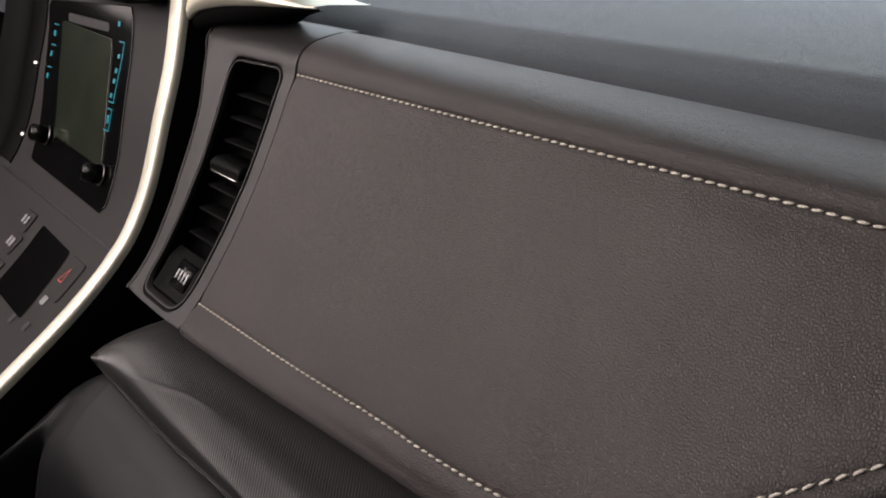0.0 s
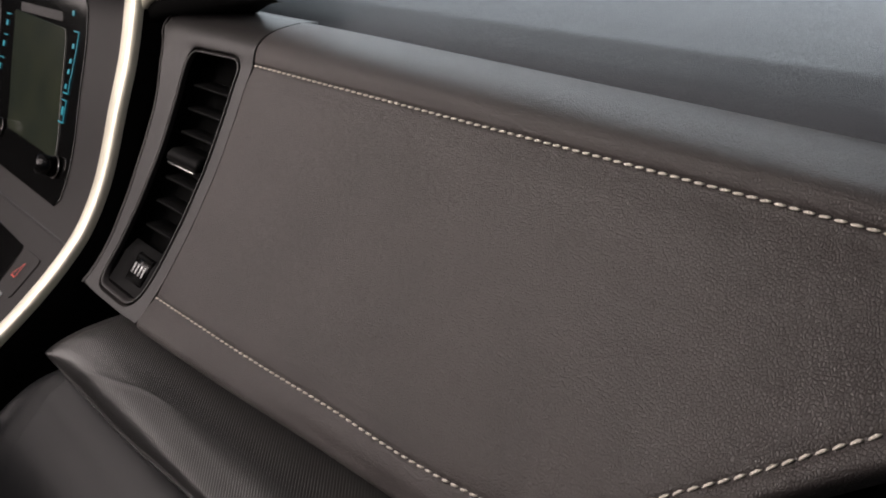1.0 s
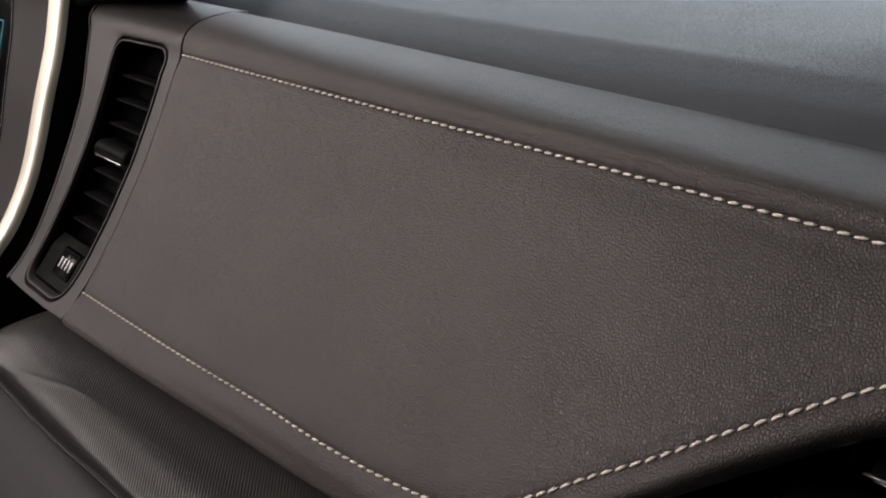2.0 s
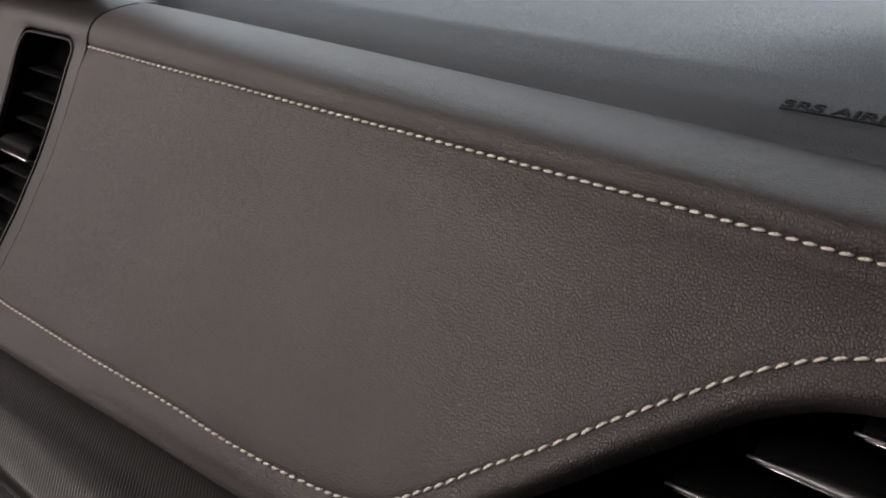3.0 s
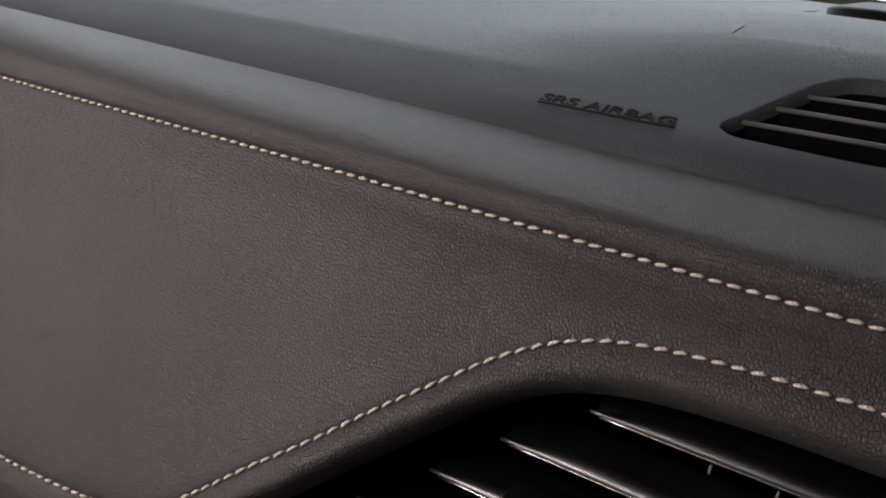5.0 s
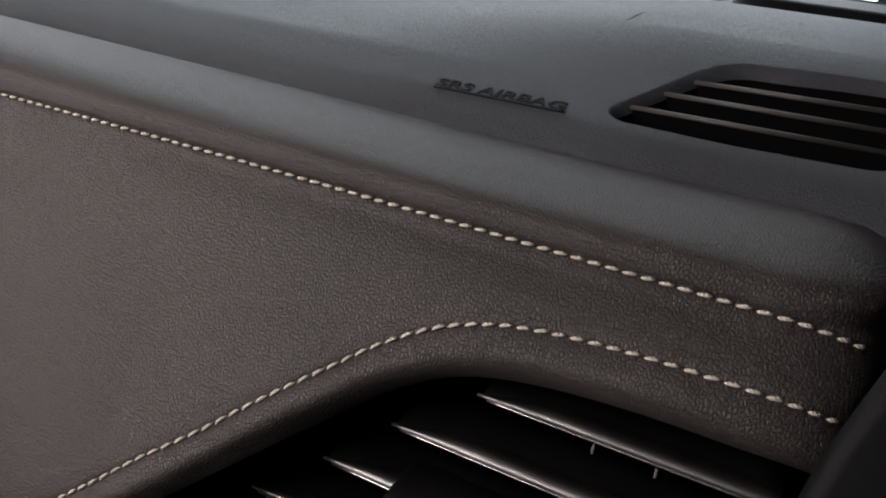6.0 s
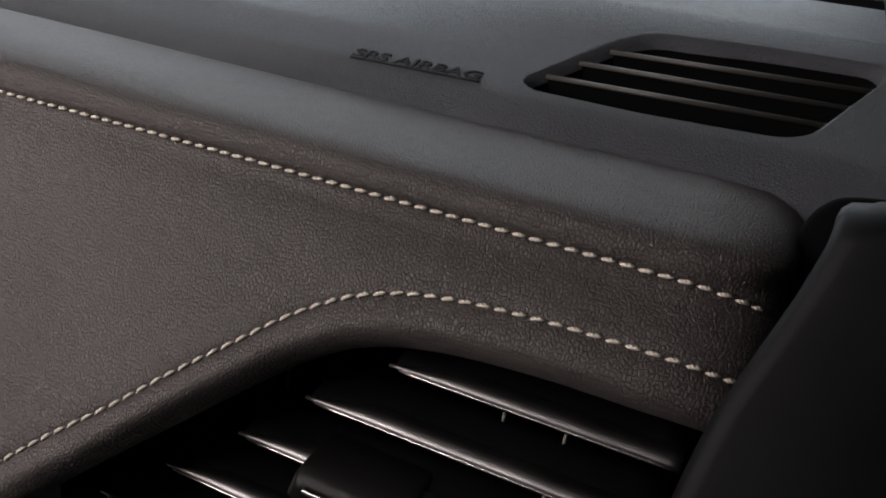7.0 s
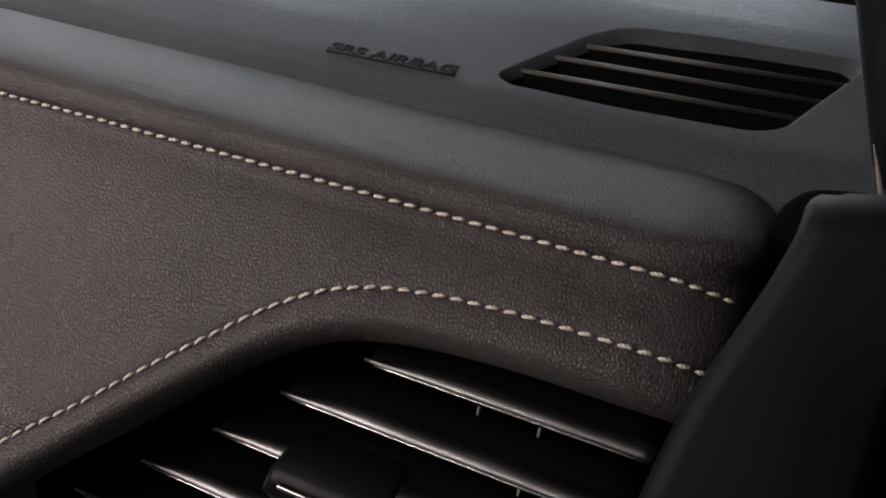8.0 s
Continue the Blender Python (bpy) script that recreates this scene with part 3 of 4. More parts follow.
    for x, z, w in ((-0.246, 0.7625, 0.010), (-0.236, 0.745, 0.008), (-0.268, 0.742, 0.008)):
        part("small_mark", fascia_slab(rounded_polygon([(x - w / 2, z + 0.003), (x + w / 2, z + 0.003), (x + w / 2, z - 0.003), (x - w / 2, z - 0.003)], 0.001), 0.0008, 0.001), WHITE_PRINT if w > 0.009 else BLACK, top)
    return top


def build_screen():
    top = thing("touchscreen", (-0.38, -0.03, 0.83), "black glass touchscreen showing a dim green map, set in the fascia", "screen")
    part("bezel", fascia_slab(rounded_polygon([(-0.546, 1.014), (-0.288, 1.026), (-0.257, 0.832), (-0.500, 0.836)], 0.008), 0.0012, 0.003), SCREEN, top, "gloss black screen surround")
    part("display", fascia_slab(rounded_polygon([(-0.490, 0.995), (-0.333, 0.990), (-0.300, 0.868), (-0.452, 0.872)], 0.003), 0.0020, 0.0005), MAP, top, "dim greenish map display")
    part("title_bar", fascia_slab(rounded_polygon([(-0.470, 1.0045), (-0.345, 1.005), (-0.343, 0.996), (-0.468, 0.995)], 0.002), 0.0022, 0.0005), BEZEL, top)
    # lit frames and keys at both sides of the map
    def lit(x0, x1, z0, z1):
        part("lit_key", fascia_slab(rounded_polygon([(x0, z1), (x1, z1), (x1, z0), (x0, z0)], 0.0006), 0.0024, 0.0005), CYAN, top)

    for z in (0.978, 0.955, 0.930):
        lit(-0.512, -0.506, z - 0.003, z + 0.003)
        lit(-0.514, -0.500, z + 0.0095, z + 0.0107)
    for z in (0.976, 0.962, 0.952, 0.938):
        lit(-0.3105, -0.3055, z - 0.0022, z + 0.0022)
    lit(-0.300, -0.2988, 0.932, 0.990)
    lit(-0.312, -0.2988, 0.9895, 0.9907)
    lit(-0.312, -0.2988, 0.9313, 0.9325)
    lit(-0.3005, -0.2993, 0.904, 0.925)
    lit(-0.312, -0.2993, 0.9245, 0.9257)
    lit(-0.312, -0.2993, 0.9033, 0.9045)
    lit(-0.3085, -0.3035, 0.911, 0.919)
    lit(-0.320, -0.315, 1.004, 1.009)
    for x, z in ((-0.468, 0.869), (-0.291, 0.864)):
        y = FASCIA_Y(z)
        bm = bmesh.new()
        bmesh.ops.create_cone(bm, segments=32, radius1=0.0108, radius2=0.0095, depth=0.020, cap_ends=True, matrix=Matrix.Translation((x, y - 0.011, z + 0.003)) @ Matrix.Rotation(radians(70), 4, "X"))
        bmesh.ops.bevel(bm, geom=[e for e in bm.edges if e.calc_length() < 0.006], offset=0.0015, segments=2, affect="EDGES")
        knob = part("rotary_knob", bm, GLOSS, top, "gloss black rotary knob")
        bm = bmesh.new()
        bmesh.ops.create_cone(bm, segments=32, radius1=0.0113, radius2=0.0113, depth=0.0015, cap_ends=True, matrix=Matrix.Translation((x, y - 0.004, z)) @ Matrix.Rotation(radians(70), 4, "X"))
        part("chrome_ring", bm, CHROME, knob)
    return top


build_fascia()
build_screen()


# ---- upper dashboard ----
PAD_Z = pchip([0.02, 0.045, 0.0615, 0.079, 0.0815, 0.084, 0.10, 0.14, 0.25, 0.45, 0.62], [1.0145, 1.0275, 1.0360, 1.0450, 1.0460, 1.0465, 1.0495, 1.0560, 1.069, 1.080, 1.082])
DEFROSTER_R = [0.003, 0.004, 0.01, 0.0055, 0.0048, 0.0040, 0.0030, 0.01, 0.008, 0.006]
DEFROSTER = [(0.5175, 0.0655), (0.5240, 0.0605), (0.57, 0.0597), (0.6170, 0.0618), (0.6265, 0.0670), (0.6475, 0.1085), (0.6420, 0.1142), (0.5975, 0.1138), (0.5560, 0.1102), (0.5430, 0.0990)]


def pad_z(x, y):
    sink = 32 * max(0, 0.058 - y) ** 2
    flat = PAD_Z(y)
    past = max(0, y - 0.10)
    bend = 3.5 * past * past if past < 0.05 else 0.35 * past - 0.00875
    slope = 1.0371 + 0.5 * (y - 0.0615) - bend
    return flat - sink + (slope - flat) * ease(0.34, 0.53, x) * ease(0.40, 0.12, y)


def build_upper():
    top = thing("upper_dashboard", (0.1, 0.3, 0.95), "black grained upper dashboard pad below the windscreen", "dashboard")
    ys = [0.02, 0.03, 0.04, 0.05, 0.059, 0.068, 0.073, 0.077, 0.081, 0.085, 0.09, 0.097, 0.105, 0.115, 0.125, 0.135, 0.15, 0.18, 0.22, 0.27, 0.33, 0.4, 0.48, 0.56, 0.62]
    xs = span(-0.95, 0.50, 80)
    rows = [[(x, y, pad_z(x, y)) for y in ys] for x in xs]
    bm = grid(rows)
    # the stretch round the vent opening, with a soft lip that turns down into it
    x0, x1, y0 = 0.50, 0.74, 0.0590
    ring = resample(rounded_polygon(DEFROSTER, DEFROSTER_R), 96)
    c = Vector((0.58, 0.085))
    rim = []
    for p in ring:
        d = p - c
        t = min([((x1 if d.x > 0 else x0) - c.x) / d.x if abs(d.x) > 1e-6 else 9, ((0.135 if d.y > 0 else y0) - c.y) / d.y if abs(d.y) > 1e-6 else 9])
        rim.append(c + d * t)
    for corner in ((x0, y0), (x1, y0), (x1, 0.135), (x0, 0.135)):
        v = (Vector(corner) - c).normalized()
        k = max(range(96), key=lambda i: (ring[i] - c).normalized().dot(v))
        rim[k] = Vector(corner)
    rows = []
    for inset, dz in ((0.0030, -0.0050), (0.0026, -0.0028), (0.0014, -0.0011), (0.0005, -0.0003)):
        rows.append([(q.x, q.y, pad_z(q.x, q.y) + dz) for q in (p + (c - p).normalized() * inset for p in ring)])
    rows.append([(q.x, q.y, pad_z(q.x, q.y)) for q in ring])
    rows.append([(q.x, q.y, pad_z(q.x, q.y)) for q in (p + (r - p).normalized() * min(0.0005, 0.3 * (r - p).length) for p, r in zip(ring, rim))])
    for f in span(0.04, 1, 25):
        rows.append([(q.x, q.y, pad_z(q.x, q.y)) for q in (p.lerp(r, f) for p, r in zip(ring, rim))])
    lip = grid(rows, close_v=True)
    tmp = bpy.data.meshes.new("tmp")
    lip.to_mesh(tmp)
    lip.free()
    bm.from_mesh(tmp)
    back = grid([[(x, y, pad_z(x, y)) for y in [0.02, 0.04, 0.06, 0.08, 0.10, 0.12, 0.1349]] for x in (0.74, 0.745)])
    back.to_mesh(tmp)
    back.free()
    bm.from_mesh(tmp)
    front = grid([[(x, y, pad_z(x, y)) for y in span(0.02, 0.0590, 14)] for x in span(0.50, 0.74, 30)])
    front.to_mesh(tmp)
    front.free()
    bm.from_mesh(tmp)
    far = grid([[(x, y, pad_z(x, y)) for y in span(0.135, 0.62, 16)] for x in span(0.50, 0.74, 12)])
    far.to_mesh(tmp)
    far.free()
    bm.from_mesh(tmp)
    bmesh.ops.remove_doubles(bm, verts=bm.verts, dist=0.000002)
    part("pad", bm, PAD, top, facing=Vector((0, 0, 1)))
    # raised lettering
    font = bpy.data.curves.new("lettering", "FONT")
    font.body, font.size, font.extrude, font.align_x, font.offset = "SRS AIRBAG", 0.0085, 0.0004, "LEFT", 0.00012
    tmp = new("tmp", font)
    dg = bpy.context.evaluated_depsgraph_get()
    dg.update()
    me = bpy.data.meshes.new_from_object(tmp.evaluated_get(dg))
    bpy.data.objects.remove(tmp)
    w = max(v.co.x for v in me.vertices)
    h = max(v.co.y for v in me.vertices)
    tilt = math.atan(0.5)
    m = Matrix.Translation((0.4440, 0.0597, 1.0360 + 0.5 * (0.0597 - 0.0615) + 0.0003)) @ Matrix.Rotation(tilt, 4, "X") @ Matrix(((0.0585 / w, 0.12, 0, 0), (0, 0.0054 / h, 0, 0), (0, 0, 1, 0), (0, 0, 0, 1)))
    me.transform(m)
    top_z = max(v.co.z - 0.5 * v.co.y for v in me.vertices)
    for v in me.vertices:
        v.co.z = pad_z(v.co.x, v.co.y) + 0.0005 + (v.co.z - 0.5 * v.co.y - top_z)
    me.materials.clear()
    me.materials.append(INK)
    text = new("lettering", me)
    text.parent, text.matrix_parent_inverse = top, Matrix.Translation(-base_of(top))
    tagged(text, "raised black lettering SRS AIRBAG")
    # dark bar painted in for the shadow line below the raised letters
    bar = box(0.0008, 0.0600, -0.0011, -0.0004, -0.0004, 0.0006)
    bmesh.ops.subdivide_edges(bar, edges=[e for e in bar.edges if e.calc_length() > 0.05], cuts=12)
    for v in bar.verts:
        y = 0.0594 + v.co.y
        v.co = (0.4437 + v.co.x, y, pad_z(0.4437 + v.co.x, y) + v.co.z)
    part("letter_shade_bar", bar, INK, top)
    rows = []
    for h, g in ((-0.01, 0.0), (0.004, 0.0), (0.006, 0.003), (0.0065, 0.012)):
        ring = rounded_polygon([(0.512 + g, 0.315 + g), (0.70 - g, 0.335 + g), (0.70 - g, 0.60 - g), (0.512 + g, 0.60 - g)], 0.03, 10)
        rows.append([(x, y, pad_z(x, y) + h) for x, y in ring])
    bm = grid(rows, close_v=True)
    bm.verts.ensure_lookup_table()
    bm.faces.new(bm.verts[-40:])
    part("cowl_cover", bm, TRIM, top, "matt black cover near the glass")
    return top


def build_defroster():
    top = thing("defroster_vent", (0.58, 0.085, 1.02), "black slatted demister vent set in the upper dashboard", "air vent")
    ring = resample(rounded_polygon(DEFROSTER, DEFROSTER_R), 72)
    c = sum(ring, Vector((0, 0))) / len(ring)
    rows = []
    for grow, dz in ((-0.0031, -0.0052), (-0.0034, -0.008), (-0.0034, -0.02), (-0.0034, -0.032)):
        rows.append([(q.x, q.y, pad_z(q.x, min(q.y, 0.114)) + dz) for q in (p + (p - c).normalized() * grow for p in ring)])
    bm = grid(rows, close_v=True)
    bm.verts.ensure_lookup_table()
    bm.faces.new(bm.verts[-72:])
    part("tub", bm, VOID, top)
    for xa, ya, xb, yb in ((0.5243, 0.0737, 0.6315, 0.0767), (0.5331, 0.0855, 0.6370, 0.0884), (0.5431, 0.0962, 0.6432, 0.1004)):
        ends = [(x + 0.0006, y, 1.0352 + 0.5 * (y - 0.0615)) for x, y in ((xa, ya), (xb, yb))]
        # shaded face in near-black, lit top edge in a lighter bar
        rows = [[(x, y + 0.0002, z - 0.0010), (x, y + 0.0014, z - 0.0010), (x, y + 0.0040, z - 0.018), (x, y + 0.0025, z - 0.018)] for x, y, z in ends]
        blade = part("slat", solid(rows), VOID, top, smooth=False)
        rows = [[(x, y - 0.0006, z - 0.0016), (x, y - 0.0004, z - 0.0003), (x, y + 0.0006, z + 0.0002), (x, y + 0.0017, z - 0.0002), (x, y + 0.0019, z - 0.0016)] for x, y, z in ends]
        part("lit_slat_edge", solid(rows), SLAT, blade)
    part("cross_rib", box(0.583, 0.5845, 0.064, 0.108, 1.012, 1.034), BLACK, top)
    return top


build_upper()
build_defroster()


# ---- side air vent under the knee of the panel ----
def build_side_vent():
    top = thing("side_air_vent", (0.52, 0.0, 0.80), "gloss black air vent with chrome-edged slats", "air vent")
    # housing, open towards the cabin
    ring = [(0.330, 0.780), (0.640, 0.780), (0.640, 0.985), (0.330, 0.985)]
    rows = [[(x, y, z) for x, z in ring] for y in (0.0, 0.03, 0.06)]
    bm = grid(rows, close_v=True)
    bm.verts.ensure_lookup_table()
    bm.faces.new(bm.verts[-4:])
    part("housing", bm, VOID, top, smooth=False)
    for k, (z, x0) in enumerate(((0.9440, 0.500), (0.9222, 0.470), (0.8996, 0.445), (0.8760, 0.415), (0.8525, 0.385), (0.829, 0.36))):
        z += 0.0018
        y = -0.0142 + 0.25 * (z - 0.943)
        rows = []
        for x in span(x0 + 0.016, 0.616, 12):
            rows.append([(x, y + 0.0005, z - 0.0008), (x, y + 0.001, z + 0.0006), (x, y + 0.006, z + 0.0028), (x, y + 0.018, z + 0.0050), (x, y + 0.034, z + 0.004), (x, y + 0.034, z - 0.002), (x, y + 0.006, z - 0.003)])
        blade = part("slat", solid(rows), SLAT_BLACK, top, "black slat with a chrome front edge")
        # band painted in for the slat's sheen, tapered where it fades into shade
        rows = []
        for x in span(x0 + 0.014, 0.616, 24):
            f = 0.03 + 0.97 * ease(x0 + 0.010, x0 + 0.045, x)
            rows.append([(x, y + 0.0008, z - 0.0016), (x, y - 0.0006, z - 0.0008), (x, y - 0.0004, z + 0.0002), (x, y + 0.0010 * f, z + 0.0014 * f), (x, y + 0.0056 * f, z + 0.0034 * f), (x, y + 0.006 * f, z + 0.002 * f), (x, y + 0.002, z - 0.001)])
        part("sheen_band", solid(rows), SLAT_SHEEN, blade, "dim grey band standing for the sheen on the slat top")
        rows = [[(x, y - 0.0007 + 0.0005 * math.cos(a), z - 0.0012 + 0.0005 * math.sin(a)) for a in span(0, 2 * math.pi * 7 / 8, 8)] for x in span(x0 + 0.018, 0.616, 12)]
        part("chrome_edge", solid(rows), CHROME, blade, "thin chrome front edge")
    for x in (0.5575, 0.5788, 0.600, 0.536, 0.515, 0.494, 0.472, 0.45):
        part("vane", box(x - 0.0008, x + 0.0008, 0.020, 0.045, 0.80, 0.975, 0.0004, 1), BLACK, top)
    for x, z in ((0.5566, 0.9380), (0.5785, 0.9380), (0.5757, 0.9126)):
        part("vane_tip", box(x - 0.0005, x + 0.0005, -0.009, -0.007, z - 0.0018, z + 0.0016, 0.0002, 1), TIP, top, "pale vane tip")
    rows = []
    for x, s in ((0.490, 0.7), (0.4915, 0.95), (0.494, 1.0), (0.533, 1.0), (0.5355, 0.95), (0.537, 0.7)):
        y, z = -0.027, 0.8978
        rows.append([(x, y + 0.030, z + 0.008 * s), (x, y + 0.008, z + 0.0082 * s), (x, y - 0.004, z + 0.004 * s), (x, y - 0.009, z - 0.005 * s), (x, y - 0.006, z - 0.009 * s), (x, y + 0.03, z - 0.006 * s)])
    tab = part("tab", solid(rows), SLAT_BLACK, top, "black sliding tab with a chrome lip")
    part("tab_edge", box(0.4955, 0.5325, -0.0358, -0.0322, 0.8960, 0.8978, 0.0005), CHROME, tab, "chrome lip")
    return top


build_side_vent()


# ---- trim, glove box and console below the panel ----
def build_lower():
    ribbed = thing("ribbed_trim", (0.25, -0.09, 0.75), "dark ribbed glossy trim strip under the leather panel", "trim strip")
    # section from the hidden top edge down to the front, with a soft crease along it
    top_y = pchip([-0.1315, -0.131, -0.128, -0.121, -0.112, -0.100, -0.085, -0.06], [0.750, 0.760, 0.770, 0.780, 0.788, 0.7935, 0.797, 0.799])
    under = [(-0.09, 0.744), (-0.124, 0.7450), (-0.1295, 0.7465), (-0.1313, 0.749)]
    crease = pchip([-0.10, -0.05, 0.0, 0.04, 0.11, 0.2, 0.7], [-0.1325, -0.1286, -0.1212, -0.1142, -0.1090, -0.1042, -0.100])
    rows = []
    pitch = 0.0028
    for i in range(int(0.50 / pitch * 6) + 60):
        # the ribs run aslant across the section
        c = -0.1331 + (pitch * i / 6 if i < 1071 else 0.50 + 0.006 * (i - 1070))
        wave = math.cos(2 * math.pi * i / 6) if i < 1071 else 0
        far = min(-0.06, (c + 0.1333) / 1.14 - 0.1315)
        path = under + [(y, top_y(y)) for y in [-0.1315 + (far + 0.1315) * (k / 90) ** 1.25 for k in range(91)]]
        row = []
        for y, z in path:
            x = min(0.66, c - 1.14 * max(0, y + 0.1315) if z >= 0.75 else c)
            f = (1 - (1 - min(1, (x + 0.1336) / 0.085)) ** 2.0) ** 0.85
            swell = ease(-0.075, -0.02, x) * (1 - 0.75 * ease(0.03, 0.07, x))
            d = y - crease(x)
            front = 1 - 0.6 * ease(-0.002, 0.020, d)
            z += 0.0006 * swell * math.exp(-(d / 0.0013) ** 2) - 0.0007 * ease(0.0, 0.014, d) * (1 - ease(-0.085, -0.07, y))
            low = 0.012 * ease(0.0, 0.16, x) * (1 - ease(0.750, 0.785, z))
            bump = 0.00042 * wave * front * min(1, f * 3)
            row.append((x, -0.1315 + (y + 0.1315) * f - bump, 0.750 + (z - 0.750) * f + 0.6 * bump + low))
        rows.append(row)
    part("strip", grid(rows), RIBBED, ribbed, "finely ribbed dark glossy moulding", facing=Vector((0, -1, 1)))
    box_ = thing("glove_box", (0.25, -0.10, 0.45), "matt black glove box lid below the trim strip", "glove box")
    section = [(-0.08, 0.742), (-0.116, 0.742), (-0.126, 0.7395), (-0.134, 0.735), (-0.142, 0.7285), (-0.150, 0.720), (-0.161, 0.708), (-0.172, 0.693), (-0.180, 0.675), (-0.185, 0.655), (-0.189, 0.63), (-0.190, 0.60), (-0.18, 0.5), (-0.16, 0.42)]
    fine = pchip([i / 13 for i in range(14)], [p[0] for p in section]), pchip([i / 13 for i in range(14)], [p[1] for p in section])
    rows = [[(x, fine[0](t), fine[1](t)) for t in span(0, 1, 60)] for x in span(-0.0998, 0.66, 30)]
    part("lid", grid(rows), CONSOLE, box_, "matt black moulded lid")
    rows = []
    for x in span(-0.10, 0.66, 40):
        rows.append([(x, -0.120 + 0.004 * math.cos(a), 0.7435 + 0.0016 * math.sin(a) + 0.012 * ease(0.0, 0.16, x)) for a in span(0, 2 * math.pi * 9 / 10, 10)])
    part("upper_lip", solid(rows), GLOSS, box_, "thin gloss black lip")
    # side of the console, sweeping round from the glove box towards the cabin
    console = thing("console_side", (-0.15, -0.16, 0.45), "matt black moulded side of the centre console", "console")
    sweep = [(-0.100, 0.0, 0.0), (-0.120, -0.002, -0.004), (-0.135, -0.007, -0.012), (-0.147, -0.016, -0.022), (-0.156, -0.030, -0.038), (-0.162, -0.052, -0.058), (-0.166, -0.09, -0.085), (-0.168, -0.15, -0.13), (-0.169, -0.22, -0.19)]
    bend = [pchip([0, 1, 2, 3, 4, 5, 6, 7, 8], [p[i] for p in sweep]) for i in range(3)]
    rows = []
    for k in span(0.0, 8.0, 50):
        row = []
        for t in span(0, 1, 60):
            y, z = fine[0](t), fine[1](t)
            hollow = 0.075 * ease(0.722, 0.66, z) * ease(1.2, 5.0, k)
            row.append((bend[0](k), y + bend[1](k) + hollow, z + bend[2](k)))
        rows.append(row)
    part("moulding", grid(rows), CONSOLE, console)
    part("foot", box(-0.30, -0.175, -0.40, -0.16, 0.2, 0.45, 0.01), TRIM, console)
    return ribbed


build_lower()


# ---- end trim and pillar at the door ----
def build_end_trim():
    top = thing("end_trim", (0.645, -0.03, 0.75), "smooth dark grey plastic trim at the dashboard end", "trim")
    edge = pchip([0.70, 0.90, 0.956, 0.979, 1.0, 1.020, 1.031, 1.05], [0.600, 0.607, 0.616, 0.620, 0.6265, 0.6330, 0.6355, 0.6420])
    path = [(-0.035 + 0.35 * (z - 1.0), z) for z in span(0.70, 1.024, 40)] + [(-0.0255, 1.0295), (-0.0225, 1.0332), (-0.017, 1.0358), (-0.008, 1.0364), (0.004, 1.0345), (0.014, 1.0300), (0.022, 1.0240)]
    rows = []
    for y, z in path:
        k = 1 - ease(-0.026, -0.016, y)
        e, w = edge(min(z, 1.031)) + 0.018 * ease(-0.016, 0.035, y), 0.05 * ease(1.0, 1.03, z)
        lift = 0.006 * ease(1.0, 1.03, z)
        rows.append([(e + 0.003, y + 0.030 * k, z - 0.012), (e + 0.001, y + 0.010 * k, z - 0.006 + 0.002 * k), (e, y + 0.004 * k, z - 0.002), (e + 0.002, y + 0.0008 * k, z), (e + 0.006, y, z + 0.1 * lift), (max(0.645, e + 0.008), y, z + 0.3 * lift), (0.662, y, z + 0.7 * lift), (0.664 + w, y + 0.001, z + lift), (0.6675 + w, y + 0.004 * k, z - 0.001 + lift), (0.6690 + w, y + 0.010 * k, z - 0.004), (0.6695 + w, y + 0.08 * k, z - 0.01)])
    part("cover", grid(rows), TRIM, top)
    # black sheet painted in for the dark gap, its arc fitted to the camera's view
    arc = pchip([0.626, 0.6293, 0.6303, 0.633, 0.6384, 0.6475, 0.6578, 0.70], [1.004, 1.0145, 1.0188, 1.0243, 1.0289, 1.0309, 1.0320, 1.0345])
    rows = []
    for x in span(0.626, 0.70, 60):
        z = arc(x)
        rows.append([(x, 0.026, 0.93), (x, 0.026, z - 0.003), (x, 0.0265, z - 0.001), (x, 0.028, z), (x, 0.031, z - 0.0005), (x, 0.033, z - 0.004), (x, 0.034, 0.93)])
    part("gap_shade_sheet", grid(rows), VOID, top, "matt black sheet standing for the shade in the gap")
    return top


build_end_trim()


def build_pillar_foot():
    top = thing("pillar_garnish", (0.69, 0.13, 1.03), "dark plastic windscreen pillar garnish", "trim")
    rows = []
    for z in span(1.012, 1.45, 30):
        e = 0.6572 - 0.398 * (z - 1.0282)
        y = 0.048 - 0.45 * max(0, z - 1.10)
        rows.append([(e + 0.03, y + 0.14, z), (e + 0.004, y + 0.04, z), (e, y + 0.010, z), (e + 0.0015, y + 0.003, z), (e + 0.006, y, z), (e + 0.10, y - 0.002, z), (e + 0.16, y + 0.02, z)])
    part("cover", grid(rows), TRIM, top)
    # thin pale strip painted in for the lit sliver of the door gap
    rows = []
    for z in span(1.024, 1.0435, 10):
        e, w = 0.6572 - 0.398 * (z - 1.0282), 0.0009 * ease(1.0435, 1.034, z)
        rows.append([(e + 0.0005, 0.047, z), (e + 0.0006, 0.0455, z), (e + 0.0008 + w, 0.0450, z), (e + 0.001 + w, 0.047, z)])
    part("lit_sliver", grid(rows), LIT_SLIVER, top, "pale strip standing for the lit sliver at the foot")
    return top


build_pillar_foot()


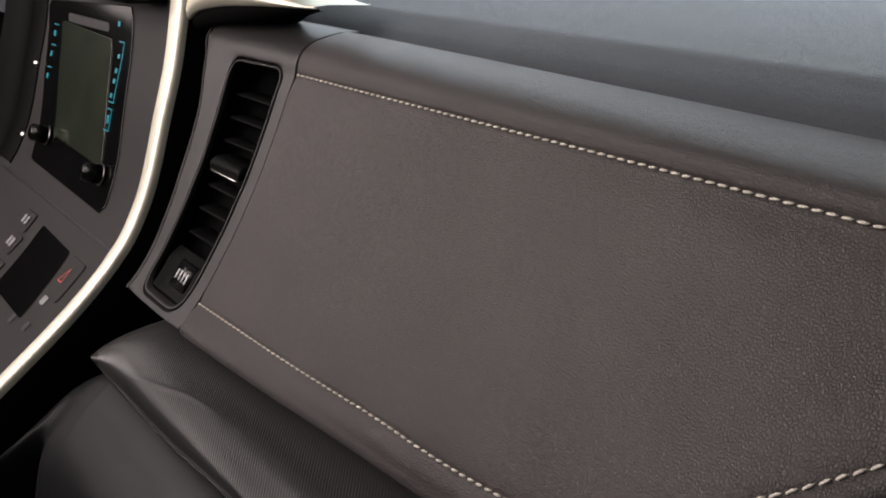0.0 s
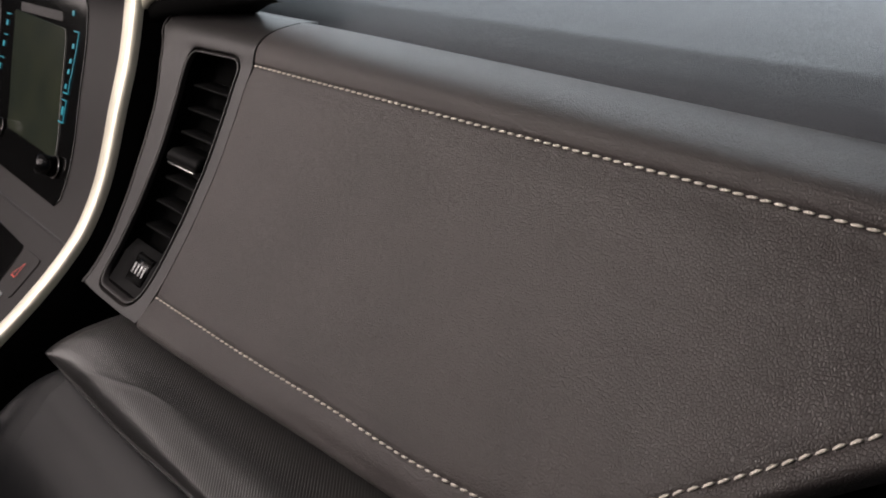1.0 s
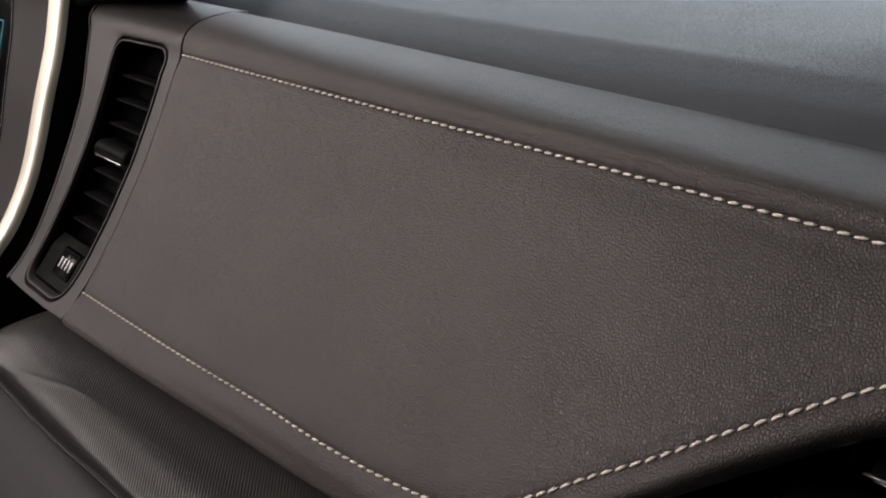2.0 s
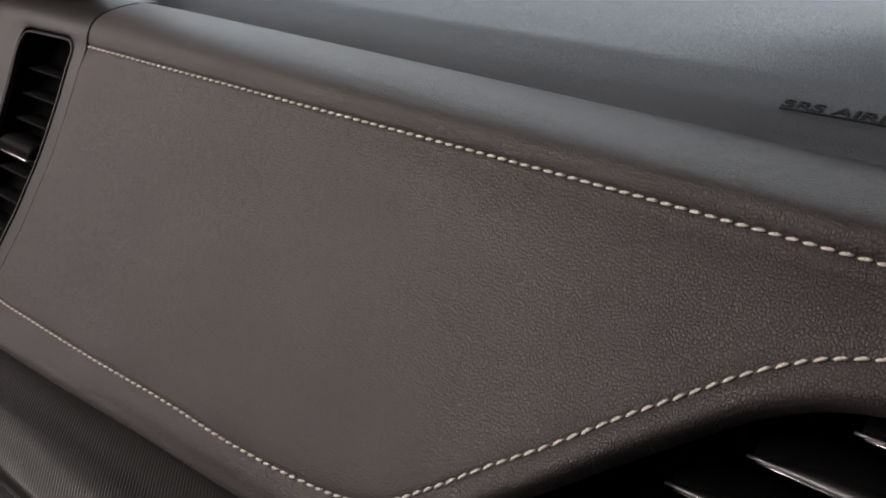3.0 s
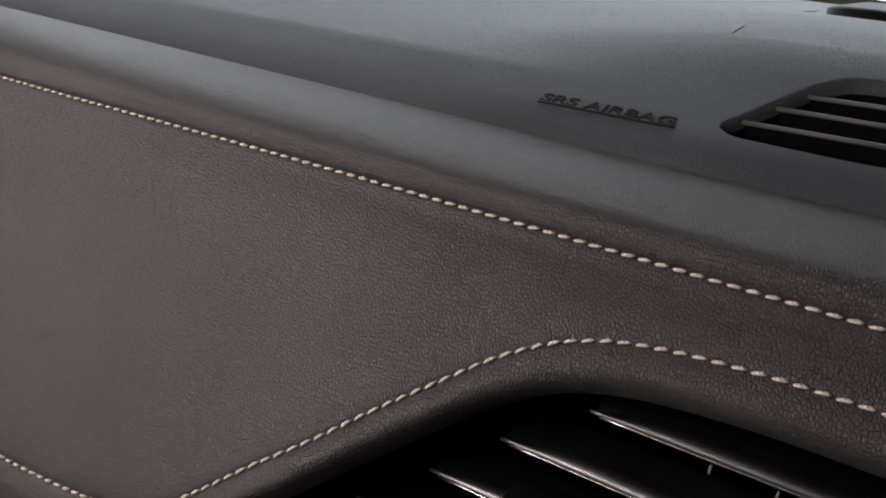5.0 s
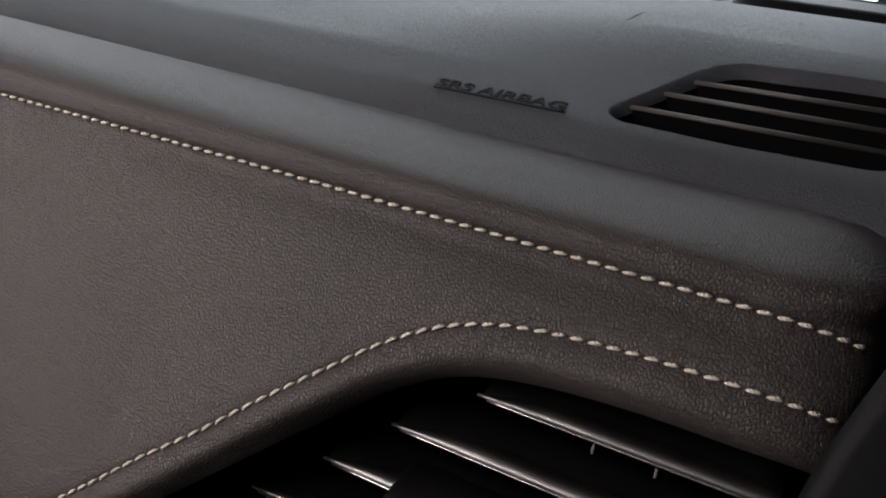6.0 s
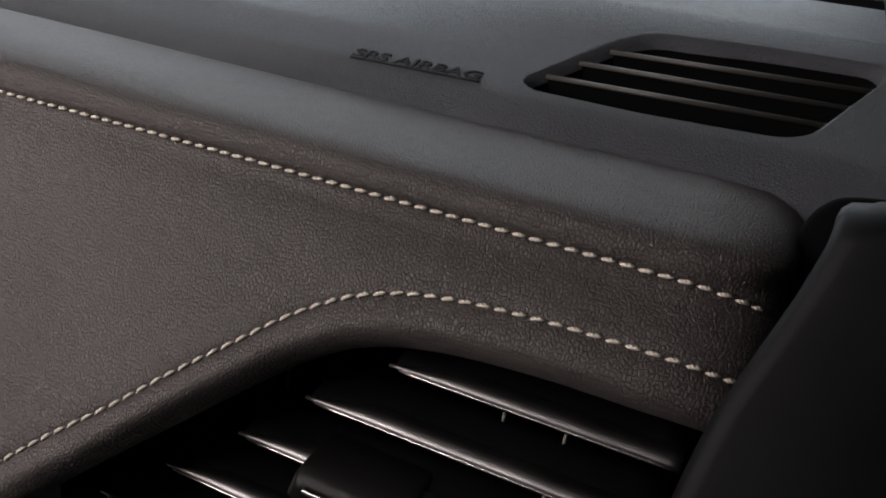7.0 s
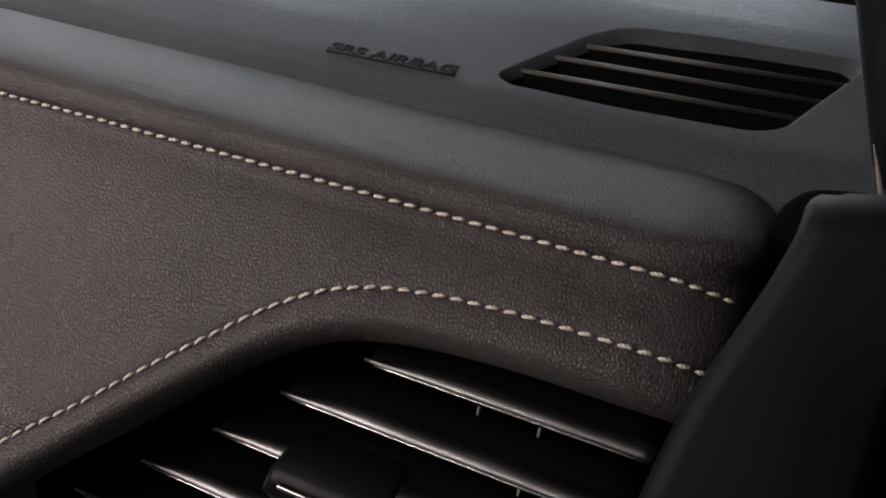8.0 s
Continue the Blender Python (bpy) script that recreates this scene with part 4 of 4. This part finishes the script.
# ---- the cabin round it ----
def build_cabin():
    tagged(part("wall_passenger", box(0.72, 0.76, -2.2, 0.9, 0.2, 1.04), TRIM, smooth=False), "dark door lining beside the passenger seat", "wall", kind="structure")
    tagged(part("wall_driver", box(-1.10, -1.05, -2.2, 0.9, 0.2, 1.04), TRIM, smooth=False), "dark door lining on the driver's side", "wall", kind="structure")
    tagged(part("wall_rear", box(-1.10, 0.74, -2.25, -2.2, 0.2, 1.10), TRIM, smooth=False), "dark rear cabin wall", "wall", kind="structure")
    tagged(part("wall_front", box(-1.10, 0.74, 0.62, 0.66, 0.2, 1.075), TRIM, smooth=False), "dark bulkhead behind the dashboard", "wall", kind="structure")
    tagged(part("floor", box(-1.10, 0.74, -2.2, 0.66, 0.15, 0.2), CARPET, smooth=False), "black carpeted cabin floor", "floor", kind="structure")
    # the lining is left open here only for the added overhead lamp
    roof, tmp = bmesh.new(), bpy.data.meshes.new("tmp")
    for x0, x1, y0, y1 in ((-1.10, 0.74, -2.2, -1.14), (-1.10, 0.74, -0.46, -0.15), (-1.10, -0.84, -1.14, -0.46), (0.24, 0.74, -1.14, -0.46)):
        piece = box(x0, x1, y0, y1, 1.50, 1.54)
        piece.to_mesh(tmp)
        piece.free()
        roof.from_mesh(tmp)
    bpy.data.meshes.remove(tmp)
    tagged(part("ceiling", roof, CLOTH, smooth=False), "light grey roof lining with an unseen opening added for the overhead fill lamp", "ceiling", kind="structure")
    # unseen pane, added to close the opening made for that lamp
    pane = tagged(part("added_roof_pane", box(-0.838, 0.238, -1.138, -0.462, 1.518, 1.524), GLASS, smooth=False), "unseen clear glass pane added under the overhead fill lamp", "window", kind="structure")
    pane.visible_shadow = False
    bm = bmesh.new()
    bm.faces.new([bm.verts.new(p) for p in ((-1.05, 0.62, 1.09), (0.68, 0.62, 1.09), (0.68, -0.15, 1.50), (-1.05, -0.15, 1.50))])
    ob = tagged(part("window_1", bm, GLASS, smooth=False), "clear sloping windscreen", "window", kind="structure")
    ob.visible_shadow = False
    for x, name in ((0.70, "pillar_passenger"), (-1.06, "pillar_driver")):
        rows = [[(x - 0.04, y, z), (x + 0.05, y, z), (x + 0.05, y + 0.09, z), (x - 0.04, y + 0.09, z)] for y, z in ((0.60, 1.03), (0.22, 1.25), (-0.20, 1.50))]
        tagged(part(name, solid(rows), TRIM, smooth=False), "dark windscreen pillar", "pillar", kind="structure")


build_cabin()

# ---- stitching, piece by piece ----
build_stitches(panel)
